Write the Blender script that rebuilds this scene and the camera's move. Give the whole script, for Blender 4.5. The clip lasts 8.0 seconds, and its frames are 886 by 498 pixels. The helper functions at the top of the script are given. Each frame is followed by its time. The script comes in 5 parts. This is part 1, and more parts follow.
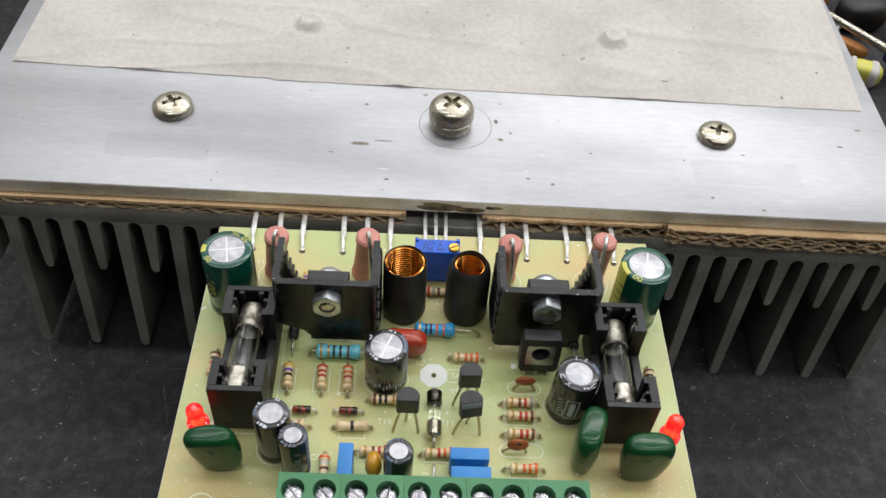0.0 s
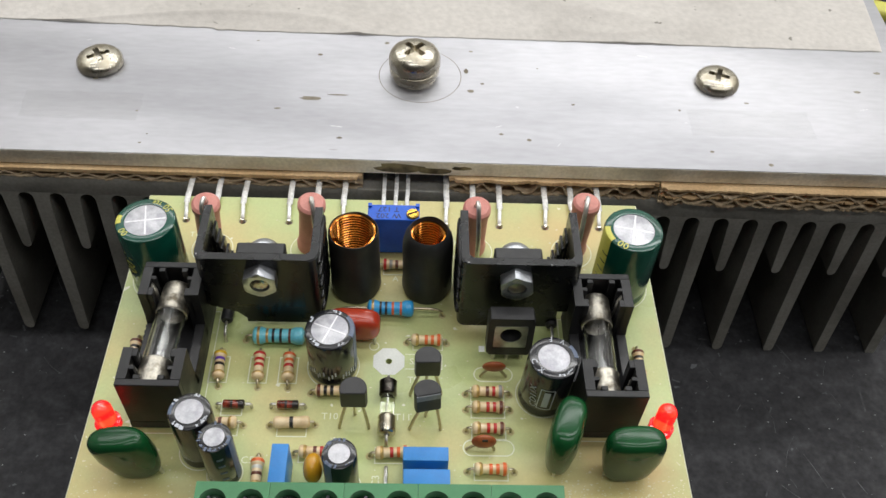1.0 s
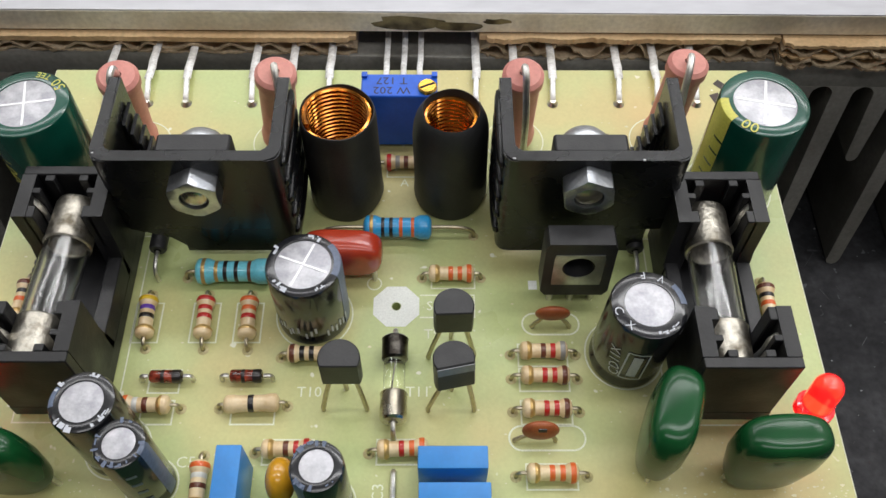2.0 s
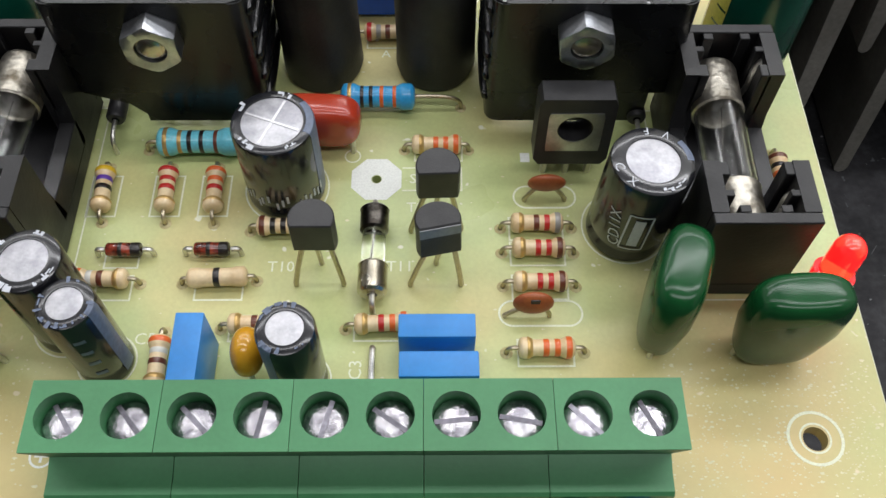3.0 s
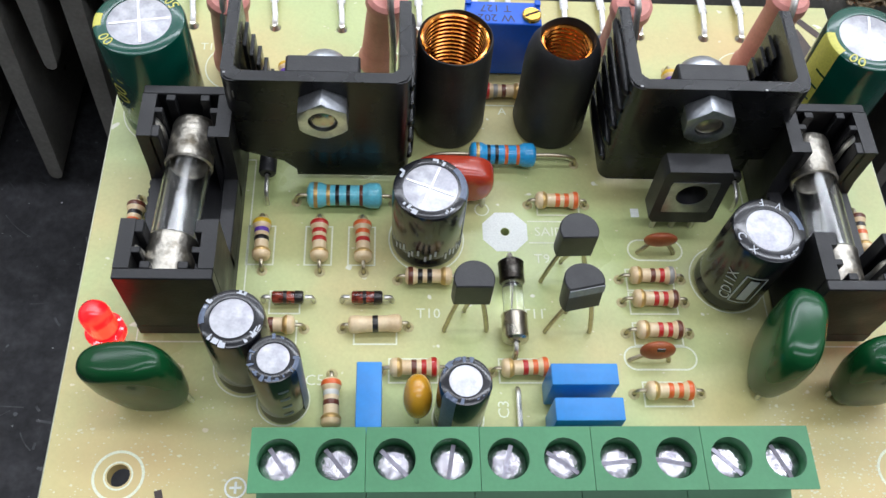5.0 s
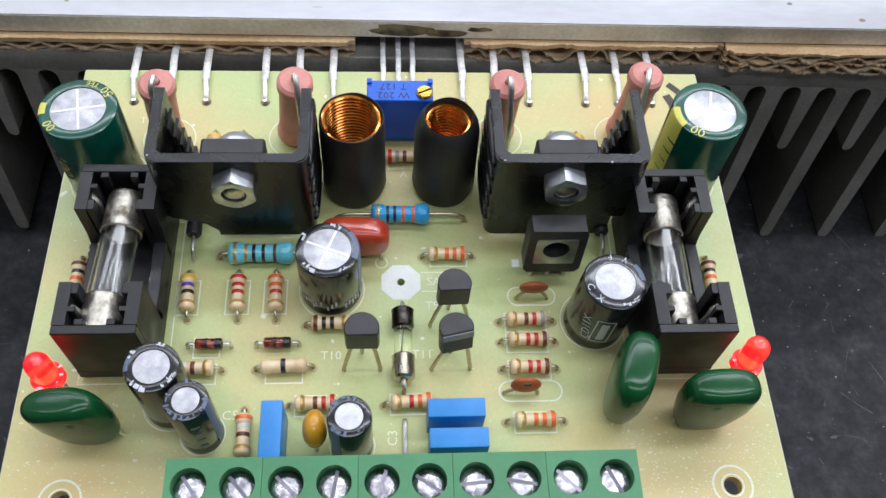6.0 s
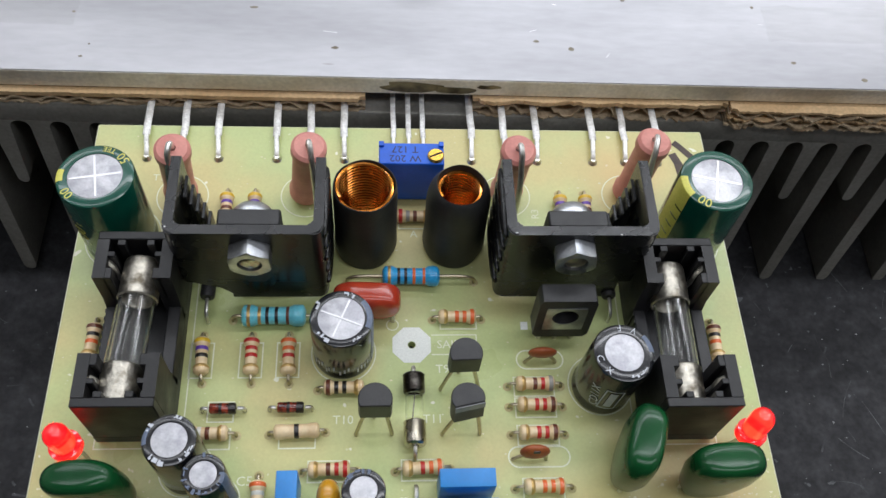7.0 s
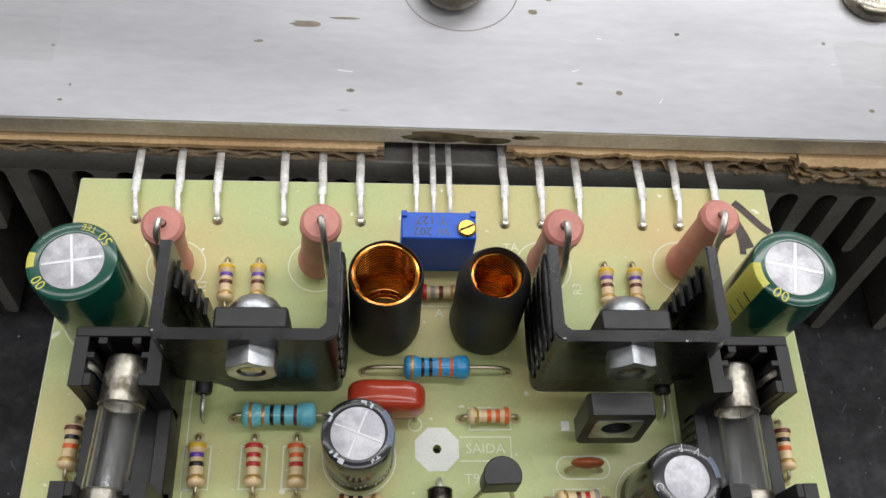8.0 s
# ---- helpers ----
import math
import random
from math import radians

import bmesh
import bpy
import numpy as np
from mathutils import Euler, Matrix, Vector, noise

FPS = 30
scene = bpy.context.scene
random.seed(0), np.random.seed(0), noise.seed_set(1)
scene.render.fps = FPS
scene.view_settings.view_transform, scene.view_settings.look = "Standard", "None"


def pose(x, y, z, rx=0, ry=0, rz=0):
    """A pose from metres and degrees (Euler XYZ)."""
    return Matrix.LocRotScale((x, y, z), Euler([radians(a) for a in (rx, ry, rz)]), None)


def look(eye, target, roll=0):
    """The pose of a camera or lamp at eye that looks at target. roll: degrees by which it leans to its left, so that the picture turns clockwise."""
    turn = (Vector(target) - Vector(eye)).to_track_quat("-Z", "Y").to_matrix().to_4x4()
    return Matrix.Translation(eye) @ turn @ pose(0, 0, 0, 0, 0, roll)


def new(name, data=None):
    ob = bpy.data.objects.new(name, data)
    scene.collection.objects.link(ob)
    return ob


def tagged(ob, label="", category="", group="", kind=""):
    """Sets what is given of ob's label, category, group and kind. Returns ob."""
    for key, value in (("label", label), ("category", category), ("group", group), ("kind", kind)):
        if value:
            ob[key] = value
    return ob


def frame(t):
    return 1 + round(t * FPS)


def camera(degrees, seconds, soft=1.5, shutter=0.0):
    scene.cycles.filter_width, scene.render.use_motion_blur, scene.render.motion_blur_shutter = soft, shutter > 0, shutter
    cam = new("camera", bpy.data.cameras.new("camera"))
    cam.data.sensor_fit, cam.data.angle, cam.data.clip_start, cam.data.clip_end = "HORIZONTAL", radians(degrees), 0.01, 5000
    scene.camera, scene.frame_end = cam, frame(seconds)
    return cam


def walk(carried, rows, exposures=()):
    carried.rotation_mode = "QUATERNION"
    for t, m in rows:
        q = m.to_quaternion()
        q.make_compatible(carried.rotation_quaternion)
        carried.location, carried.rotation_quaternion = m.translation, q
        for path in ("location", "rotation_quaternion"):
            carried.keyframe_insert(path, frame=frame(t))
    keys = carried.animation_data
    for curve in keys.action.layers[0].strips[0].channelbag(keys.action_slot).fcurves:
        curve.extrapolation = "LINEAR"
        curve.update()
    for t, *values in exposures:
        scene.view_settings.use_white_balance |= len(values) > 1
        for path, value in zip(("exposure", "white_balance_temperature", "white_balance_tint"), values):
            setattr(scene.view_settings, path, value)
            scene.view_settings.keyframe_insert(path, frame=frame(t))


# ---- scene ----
cam = camera(52.50, 8.0)
PATH = [
    (0, (-0.00665, -0.09779, 0.14613), (-0.00237, -0.03117, 0.07168), 5.06),
    (0.3, (-0.00227, -0.09639, 0.14294), (0.00180, -0.03026, 0.06803), 4.39),
    (0.5, (-0.00071, -0.09677, 0.14100), (0.00300, -0.03092, 0.06583), 3.91),
    (0.8, (0.00248, -0.09403, 0.13939), (0.00567, -0.02927, 0.06326), 3.19),
    (1, (0.00373, -0.08249, 0.12812), (0.00702, -0.01829, 0.05152), 3.42),
    (1.2, (0.00231, -0.06951, 0.11756), (0.00558, -0.00768, 0.03904), 3.51),
    (2.3, (0.00527, -0.04994, 0.08354), (0.00529, 0.00350, -0.00098), -0.22),
    (2.5, (0.00475, -0.05118, 0.08106), (0.00553, 0.00172, -0.00380), 0.65),
    (2.8, (0.00490, -0.05284, 0.07898), (0.00650, -0.00177, -0.00697), 1.47),
    (3, (0.00572, -0.05496, 0.07692), (0.00702, -0.00330, -0.00870), 1.09),
    (3.3, (0.00304, -0.05535, 0.07727), (0.00570, -0.00421, -0.00862), 2.67),
    (3.5, (-0.00132, -0.05614, 0.07883), (0.00235, -0.00530, -0.00721), 3.99),
    (3.8, (-0.00870, -0.05572, 0.08349), (-0.00338, -0.00578, -0.00299), 6.04),
    (4, (-0.01178, -0.05522, 0.08669), (-0.00633, -0.00541, 0.00015), 6.16),
    (4.2, (-0.01416, -0.05495, 0.08727), (-0.00843, -0.00504, 0.00080), 6.45),
    (5.3, (-0.01325, -0.05256, 0.09305), (-0.00680, -0.00378, 0.00600), 6.84),
    (5.5, (-0.01070, -0.05315, 0.09665), (-0.00418, -0.00437, 0.00960), 6.72),
    (5.8, (-0.00378, -0.05563, 0.10381), (0.00215, -0.00639, 0.01698), 5.79),
    (6, (-0.00236, -0.05705, 0.10669), (0.00428, -0.00681, 0.02048), 6.18),
    (6.2, (-0.00140, -0.05797, 0.10913), (0.00520, -0.00703, 0.02333), 6.06),
    (6.5, (-0.00269, -0.05749, 0.11175), (0.00455, -0.00661, 0.02596), 6.69),
    (6.8, (-0.00389, -0.05387, 0.11333), (0.00344, -0.00338, 0.02732), 7.01),
    (7, (-0.00510, -0.04991, 0.11274), (0.00251, -0.00008, 0.02637), 7.66),
    (7.3, (-0.00505, -0.03986, 0.10913), (0.00198, 0.00879, 0.02204), 7.63),
    (7.5, (-0.00469, -0.03381, 0.10783), (0.00259, 0.01371, 0.02014), 8.16),
    (7.7, (-0.00535, -0.03138, 0.10693), (0.00210, 0.01652, 0.01946), 8.33),
    (8, (-0.00716, -0.02811, 0.10578), (-0.00008, 0.01791, 0.01728), 8.46),
]
EXPOSURE = [(0.0, -0.06, 6550, 11), (1.0, -0.06, 6650, 11), (2.5, 0.03, 6550, 13), (3.5, 0.13, 6400, 13), (4.2, 0.17, 6200, 12), (5.5, 0.25, 5950, 14),
            (6.5, 0.0, 6100, 14), (7.3, -0.18, 6350, 12), (8.0, -0.2, 6600, 12)]
walk(cam, [(t, look(eye, target, roll)) for t, eye, target, roll in PATH], EXPOSURE)

# ---- world and lamps ----
M = 0.001
MAT_Z = -48.0
world = bpy.data.worlds.new("room_air")
scene.world = world
world.use_nodes = True
world.node_tree.nodes["Background"].inputs["Color"].default_value = (0.9, 0.95, 1.0, 1)
world.node_tree.nodes["Background"].inputs["Strength"].default_value = 0.02


def area_lamp(name, eye, target, sx, sy, watts, colour):
    lamp = bpy.data.lights.new(name, "AREA")
    lamp.shape, lamp.size, lamp.size_y, lamp.energy, lamp.color = "RECTANGLE", sx, sy, watts, colour
    ob = new(name, lamp)
    ob.matrix_world = look(eye, target)
    return tagged(ob, "white fluorescent ceiling lamp over the bench", "lamp", kind="structure")


for y, watts, share in ((0.22, 15, 0.36), (0.95, 20, 0.38), (1.7, 21, 0.5)):
    for x, part_of in ((-0.82, share), (1.02, 1 - share)):
        area_lamp("ceiling_lamp", (x, y, 1.62), (x, y - 0.05, 0.0), 1.82, 0.14, watts * part_of, (0.97, 0.99, 1.0))
area_lamp("ceiling_lamp", (0.6, -0.6, 1.62), (0.6, -0.55, 0.0), 2.4, 0.3, 11, (0.97, 0.99, 1.0))


# ---- materials ----
def lin(r, g, b):
    return tuple((c / 255 / 12.92) if c <= 10 else ((c / 255 + 0.055) / 1.055) ** 2.4 for c in (r, g, b)) + (1.0,)


def link(tree, a, b):
    tree.links.new(a, b)


def material(name, colour, rough=0.5, metal=0.0, colour2=None, patch=400.0, grain=3000.0, grain_amount=0.12, bump=0.0,
             stretch=(1, 1, 1), spots=None, spot_scale=900.0, spot_amount=0.02, rough2=None, coat=0.0, transmission=0.0,
             ior=1.5, sss=0.0, alpha=1.0, emit=0.0, vary=0.0, patch_edge=(0.4, 0.62), scratches=None):
    """Principled material with patches of a second colour, fine grain, relief and small spots."""
    m = bpy.data.materials.new(name)
    m.use_nodes = True
    t = m.node_tree
    n = t.nodes
    b = n["Principled BSDF"]
    tc = n.new("ShaderNodeTexCoord")
    mp = n.new("ShaderNodeMapping")
    mp.inputs["Scale"].default_value = stretch
    link(t, tc.outputs["Object"], mp.inputs["Vector"])
    info = n.new("ShaderNodeObjectInfo")
    shift = n.new("ShaderNodeVectorMath")
    shift.operation = "ADD"
    link(t, mp.outputs["Vector"], shift.inputs[0])
    link(t, info.outputs["Random"], shift.inputs[1])
    where = shift.outputs["Vector"]

    def noise_tex(scale, detail):
        x = n.new("ShaderNodeTexNoise")
        x.inputs["Scale"].default_value = scale
        x.inputs["Detail"].default_value = detail
        link(t, where, x.inputs["Vector"])
        return x.outputs["Fac"]

    def ramp(fac, lo, hi):
        x = n.new("ShaderNodeMapRange")
        x.inputs["From Min"].default_value, x.inputs["From Max"].default_value = lo, hi
        x.clamp = True
        link(t, fac, x.inputs["Value"])
        return x.outputs["Result"]

    def mix(fac, a, c, kind="MIX"):
        x = n.new("ShaderNodeMix")
        x.data_type, x.blend_type = "RGBA", kind
        if isinstance(fac, float):
            x.inputs["Factor"].default_value = fac
        else:
            link(t, fac, x.inputs["Factor"])
        for slot, v in ((6, a), (7, c)):
            if isinstance(v, tuple):
                x.inputs[slot].default_value = v
            else:
                link(t, v, x.inputs[slot])
        return x.outputs[2]

    fine = noise_tex(grain, 4.0)
    big = noise_tex(patch, 3.0)
    c = colour
    if colour2:
        c = mix(ramp(big, *patch_edge), colour, colour2)
    if grain_amount:
        g = n.new("ShaderNodeMapRange")
        g.inputs["From Min"].default_value, g.inputs["From Max"].default_value = 0.25, 0.75
        g.inputs["To Min"].default_value, g.inputs["To Max"].default_value = 1 - grain_amount, 1 + grain_amount
        link(t, fine, g.inputs["Value"])
        hsv = n.new("ShaderNodeHueSaturation")
        link(t, g.outputs["Result"], hsv.inputs["Value"])
        if isinstance(c, tuple):
            hsv.inputs["Color"].default_value = c
        else:
            link(t, c, hsv.inputs["Color"])
        c = hsv.outputs["Color"]
    if spots:
        c = mix(ramp(noise_tex(spot_scale, 2.0), 0.72 - spot_amount, 0.75 - spot_amount), c, spots)
    if scratches:
        for turn, rate in ((20, 1.0), (-35, 1.4), (75, 0.8), (110, 1.2), (150, 1.0)):
            m2 = n.new("ShaderNodeMapping")
            m2.inputs["Rotation"].default_value = (0, 0, radians(turn))
            m2.inputs["Scale"].default_value = (14 * rate, 520, 1)
            m2.inputs["Location"].default_value = (turn * 1.7, turn * 0.3, 0)
            link(t, tc.outputs["Object"], m2.inputs["Vector"])
            x = n.new("ShaderNodeTexNoise")
            x.inputs["Scale"].default_value, x.inputs["Detail"].default_value = 1.0, 1.0
            link(t, m2.outputs["Vector"], x.inputs["Vector"])
            c = mix(ramp(x.outputs["Fac"], 0.735, 0.80), c, scratches)
    if vary:
        v = n.new("ShaderNodeMapRange")
        v.inputs["To Min"].default_value, v.inputs["To Max"].default_value = 1 - vary, 1 + vary
        link(t, info.outputs["Random"], v.inputs["Value"])
        hsv = n.new("ShaderNodeHueSaturation")
        link(t, v.outputs["Result"], hsv.inputs["Value"])
        link(t, c, hsv.inputs["Color"])
        c = hsv.outputs["Color"]
    if isinstance(c, tuple):
        b.inputs["Base Color"].default_value = c
    else:
        link(t, c, b.inputs["Base Color"])
    if rough2 is None:
        b.inputs["Roughness"].default_value = rough
    else:
        r = n.new("ShaderNodeMapRange")
        r.inputs["From Min"].default_value, r.inputs["From Max"].default_value = 0.3, 0.7
        r.inputs["To Min"].default_value, r.inputs["To Max"].default_value = rough, rough2
        link(t, big, r.inputs["Value"])
        link(t, r.outputs["Result"], b.inputs["Roughness"])
    if bump:
        bp = n.new("ShaderNodeBump")
        bp.inputs["Strength"].default_value = 0.6
        bp.inputs["Distance"].default_value = bump
        link(t, fine, bp.inputs["Height"])
        link(t, bp.outputs["Normal"], b.inputs["Normal"])
    b.inputs["Metallic"].default_value = metal
    b.inputs["IOR"].default_value = ior
    b.inputs["Coat Weight"].default_value = coat
    b.inputs["Coat Roughness"].default_value = 0.08
    b.inputs["Transmission Weight"].default_value = transmission
    b.inputs["Subsurface Weight"].default_value = sss
    b.inputs["Subsurface Scale"].default_value = 0.001
    b.inputs["Alpha"].default_value = alpha
    if emit:
        b.inputs["Emission Color"].default_value = colour
        b.inputs["Emission Strength"].default_value = emit
    return m


MAT_RUBBER = material("mat_rubber", lin(35, 35, 38), 0.8, colour2=lin(50, 50, 53), patch=260, grain=900, grain_amount=0.5,
                      bump=0.0003, spots=lin(84, 86, 89), spot_scale=420, spot_amount=0.0, rough2=0.66, patch_edge=(0.42, 0.75))
MAT_SCUFF = material("mat_scuff", lin(88, 88, 91), 0.8, colour2=lin(54, 54, 57), patch=300, grain=1500, grain_amount=0.3, patch_edge=(0.35, 0.6))
MAT_DUST = material("mat_dust", lin(164, 164, 166), 0.8, colour2=lin(92, 93, 95), patch=90, grain=2500, grain_amount=0.3)
# Dark tone chosen for the south wall to lower the bounce from the front.
DIMMING_WALL = material("dimming_wall", lin(92, 90, 86), 0.8, patch=3, grain=80, grain_amount=0.04)
ROOM_WALL = material("room_wall", lin(205, 203, 196), 0.8, patch=3, grain=80, grain_amount=0.04)
FR4 = material("board_laminate", lin(190, 202, 139), 0.26, colour2=lin(207, 197, 137), patch=60, grain=2600, grain_amount=0.05,
               bump=0.00002, spots=lin(236, 236, 214), spot_scale=520, spot_amount=0.005, rough2=0.42, patch_edge=(0.42, 0.66))
bsdf, tree = FR4.node_tree.nodes["Principled BSDF"], FR4.node_tree
plain = bsdf.inputs["Base Color"].links[0].from_socket
spread = tree.nodes.new("ShaderNodeTexNoise")
spread.inputs["Scale"].default_value, spread.inputs["Detail"].default_value = 90, 3
place = tree.nodes.new("ShaderNodeTexCoord")
link(tree, place.outputs["Object"], spread.inputs["Vector"])
for cx, cy, reach in ((0.036, -0.032, 0.028), (-0.037, -0.030, 0.020), (0.0335, 0.029, 0.012)):
    far = tree.nodes.new("ShaderNodeVectorMath")
    far.operation = "DISTANCE"
    far.inputs[1].default_value = (cx, cy, 0)
    link(tree, place.outputs["Object"], far.inputs[0])
    fall = tree.nodes.new("ShaderNodeMapRange")
    fall.interpolation_type = "SMOOTHSTEP"
    fall.inputs["From Max"].default_value, fall.inputs["To Min"].default_value, fall.inputs["To Max"].default_value = reach, 1.0, 0.0
    link(tree, far.outputs["Value"], fall.inputs["Value"])
    patchy = tree.nodes.new("ShaderNodeMath")
    patchy.operation = "MULTIPLY"
    link(tree, fall.outputs["Result"], patchy.inputs[0])
    link(tree, spread.outputs["Fac"], patchy.inputs[1])
    tan = tree.nodes.new("ShaderNodeMix")
    tan.data_type = "RGBA"
    tan.inputs[7].default_value = lin(222, 186, 128)
    link(tree, patchy.outputs["Value"], tan.inputs["Factor"])
    link(tree, plain, tan.inputs[6])
    plain = tan.outputs[2]
link(tree, plain, bsdf.inputs["Base Color"])
# Laminate edge colour, whitened to paint in its highlight.
FR4_LIT_EDGE = material("board_edge_lit", lin(234, 236, 208), 0.55, grain=2500, grain_amount=0.15)
SILK = material("silk_white", lin(240, 243, 236), 0.6, grain=5000, grain_amount=0.1)
SILK_DIM = material("silk_worn", lin(232, 236, 210), 0.6, grain=5000, grain_amount=0.15)
PEN = material("pen_ink", lin(78, 62, 54), 0.5, colour2=lin(60, 48, 44), patch=300)
SOLDER = material("solder", lin(205, 203, 195), 0.28, 1.0, grain=4000, grain_amount=0.1)
TIN = material("tinned_lead", lin(236, 235, 231), 0.42, 1.0, colour2=lin(205, 202, 194), patch=500, grain=6000, grain_amount=0.15, bump=0.00002)
DULL_TIN = material("dull_tin", lin(242, 242, 240), 0.5, 0.35, colour2=lin(196, 194, 188), patch=420, grain=2500, grain_amount=0.2, bump=0.00006, patch_edge=(0.45, 0.75))
# Screw metal darkened to paint the shade inside a slot.
SLOT_SHADE = material("slot_shade", lin(118, 116, 124), 0.35, 1.0, grain=2500, grain_amount=0.3, vary=0.5)
LEAD = material("wire_lead", lin(196, 186, 164), 0.4, 1.0, colour2=lin(186, 174, 150), patch=700)
ALU = material("aluminium_plate", lin(186, 186, 190), 0.44, 1.0, colour2=lin(168, 168, 172), patch=34, grain=900, grain_amount=0.06,
               bump=0.00001, stretch=(0.25, 1, 1), spots=lin(128, 124, 116), spot_scale=260, spot_amount=-0.03, rough2=0.56)
ALU_EDGE = material("plate_edge", lin(232, 226, 212), 0.45, 0.1, colour2=lin(206, 196, 176), patch=90, grain=1500, grain_amount=0.14, bump=0.00004)
HEATSINK = material("heatsink_metal", lin(150, 148, 141), 0.6, 0.2, colour2=lin(124, 122, 115), patch=60, grain=1500, grain_amount=0.16,
                    bump=0.00006, spots=lin(70, 62, 52), spot_scale=200, spot_amount=-0.06)
PAPER = material("masking_paper", lin(207, 202, 196), 0.75, colour2=lin(189, 184, 178), patch=45, grain=700, grain_amount=0.09,
                 bump=0.00015, spots=lin(140, 136, 128), spot_scale=330, spot_amount=0.0, patch_edge=(0.4, 0.75))
CARD = material("cardboard_liner", lin(226, 194, 150), 0.85, colour2=lin(206, 172, 128), patch=90, grain=1800, grain_amount=0.14, bump=0.0001)
CARD_FLUTE = material("cardboard_flute", lin(206, 186, 156), 0.9, colour2=lin(168, 146, 118), patch=260, grain=2200, grain_amount=0.2, bump=0.0001)
STEEL = material("zinc_steel", lin(208, 211, 216), 0.3, 1.0, colour2=lin(182, 186, 192), patch=500, grain=3500, grain_amount=0.1, bump=0.00001, rough2=0.42)
NICKEL = material("nickel_screw", lin(206, 201, 188), 0.22, 1.0, colour2=lin(178, 170, 152), patch=300, grain=3000, grain_amount=0.08, rough2=0.32)
# Near-black that paints the shade inside hollows left uncut.
RECESS_SHADE = material("recess_shade", lin(34, 30, 26), 0.7, 0.3)
GREEN_TERM = material("green_plastic", lin(72, 138, 92), 0.42, colour2=lin(66, 128, 84), patch=120, grain=2500, grain_amount=0.05, bump=0.00002)
SCREW_FACE = material("terminal_screw", lin(214, 212, 216), 0.26, 1.0, colour2=lin(150, 148, 156), patch=900, grain=2500, grain_amount=0.3,
                      bump=0.00015, vary=0.28)
BLACK_PLASTIC = material("black_plastic", lin(18, 18, 20), 0.36, colour2=lin(26, 26, 28), patch=260, grain=2600, grain_amount=0.14, bump=0.00004, rough2=0.55)
BLACK_EPOXY = material("black_epoxy", lin(38, 38, 40), 0.45, colour2=lin(47, 47, 48), patch=500, grain=5000, grain_amount=0.12, bump=0.00003)
BLACK_ANODISED = material("black_anodised", lin(15, 16, 18), 0.2, 0.1, colour2=lin(22, 23, 26), patch=180, grain=2200, grain_amount=0.2,
                          bump=0.00003, spots=lin(120, 120, 120), spot_scale=420, spot_amount=-0.06, rough2=0.34)
RUBBER_TUBE = material("heat_shrink", lin(34, 34, 35), 0.55, colour2=lin(44, 44, 44), patch=300, grain=2600, grain_amount=0.12, bump=0.00005)
COPPER = material("enamelled_copper", lin(214, 138, 50), 0.18, 1.0, colour2=lin(188, 108, 34), patch=600, coat=0.6)
GREEN_SLEEVE = material("green_sleeve", lin(14, 84, 68), 0.22, colour2=lin(10, 72, 58), patch=150, grain=3000, grain_amount=0.05, coat=0.4)
YELLOW_INK = material("yellow_ink", lin(214, 210, 96), 0.4)
BLACK_SLEEVE = material("black_sleeve", lin(26, 27, 31), 0.22, colour2=lin(34, 35, 40), patch=200, grain=3000, grain_amount=0.08, coat=0.4)
GREY_INK = material("grey_ink", lin(96, 108, 130), 0.35, grain=2500, grain_amount=0.2)
PALE_INK = material("pale_ink", lin(196, 200, 208), 0.4)
CAN_ALU = material("can_aluminium", lin(192, 192, 196), 0.46, 1.0, colour2=lin(160, 160, 166), patch=420, grain=3500, grain_amount=0.1, bump=0.00003)
FILM_GREEN = material("film_green", lin(20, 78, 40), 0.19, colour2=lin(15, 66, 34), patch=120, grain=900, grain_amount=0.05, ior=1.42)
FILM_RED = material("film_red", lin(184, 66, 42), 0.2, colour2=lin(170, 56, 36), patch=200, grain=1200, grain_amount=0.05, coat=0.3)
BLUE_BOX = material("blue_plastic", lin(42, 136, 212), 0.35, colour2=lin(38, 126, 200), patch=200, grain=2500, grain_amount=0.05)
TRIM_BLUE = material("trimmer_blue", lin(28, 100, 222), 0.35, colour2=lin(22, 90, 204), patch=200, grain=2500, grain_amount=0.06)
BRASS = material("brass", lin(222, 178, 84), 0.26, 1.0, grain=3000, grain_amount=0.1)
YELLOW_DROP = material("yellow_epoxy", lin(216, 158, 40), 0.2, colour2=lin(200, 140, 30), patch=300, grain=1500, grain_amount=0.06, coat=0.6)
DISC_BROWN = material("disc_brown", lin(164, 88, 48), 0.4, colour2=lin(146, 74, 40), patch=700, grain=4000, grain_amount=0.12)
PINK_BODY = material("pink_ceramic", lin(220, 150, 138), 0.5, colour2=lin(204, 132, 122), patch=220, grain=2500, grain_amount=0.07, bump=0.00003)
CREAM = material("resistor_cream", lin(236, 212, 170), 0.35, colour2=lin(222, 192, 146), patch=500, grain=3500, grain_amount=0.06, coat=0.3, vary=0.06)
BLUE_R1 = material("resistor_sky", lin(126, 216, 232), 0.3, colour2=lin(112, 206, 226), patch=400, coat=0.4)
BLUE_R2 = material("resistor_blue", lin(60, 172, 230), 0.3, colour2=lin(50, 160, 220), patch=400, coat=0.4)
DIODE_RED = material("diode_glass", lin(158, 66, 46), 0.15, colour2=lin(62, 26, 22), patch=1100, coat=0.8)
GLASS = material("clear_glass", (0.95, 0.96, 0.95, 1), 0.1, grain_amount=0.0, transmission=1.0, ior=1.45)
LED_RED = material("led_red", lin(250, 44, 58), 0.1, grain_amount=0.0, transmission=0.6, ior=1.5, sss=0.3, coat=1.0, emit=0.2)
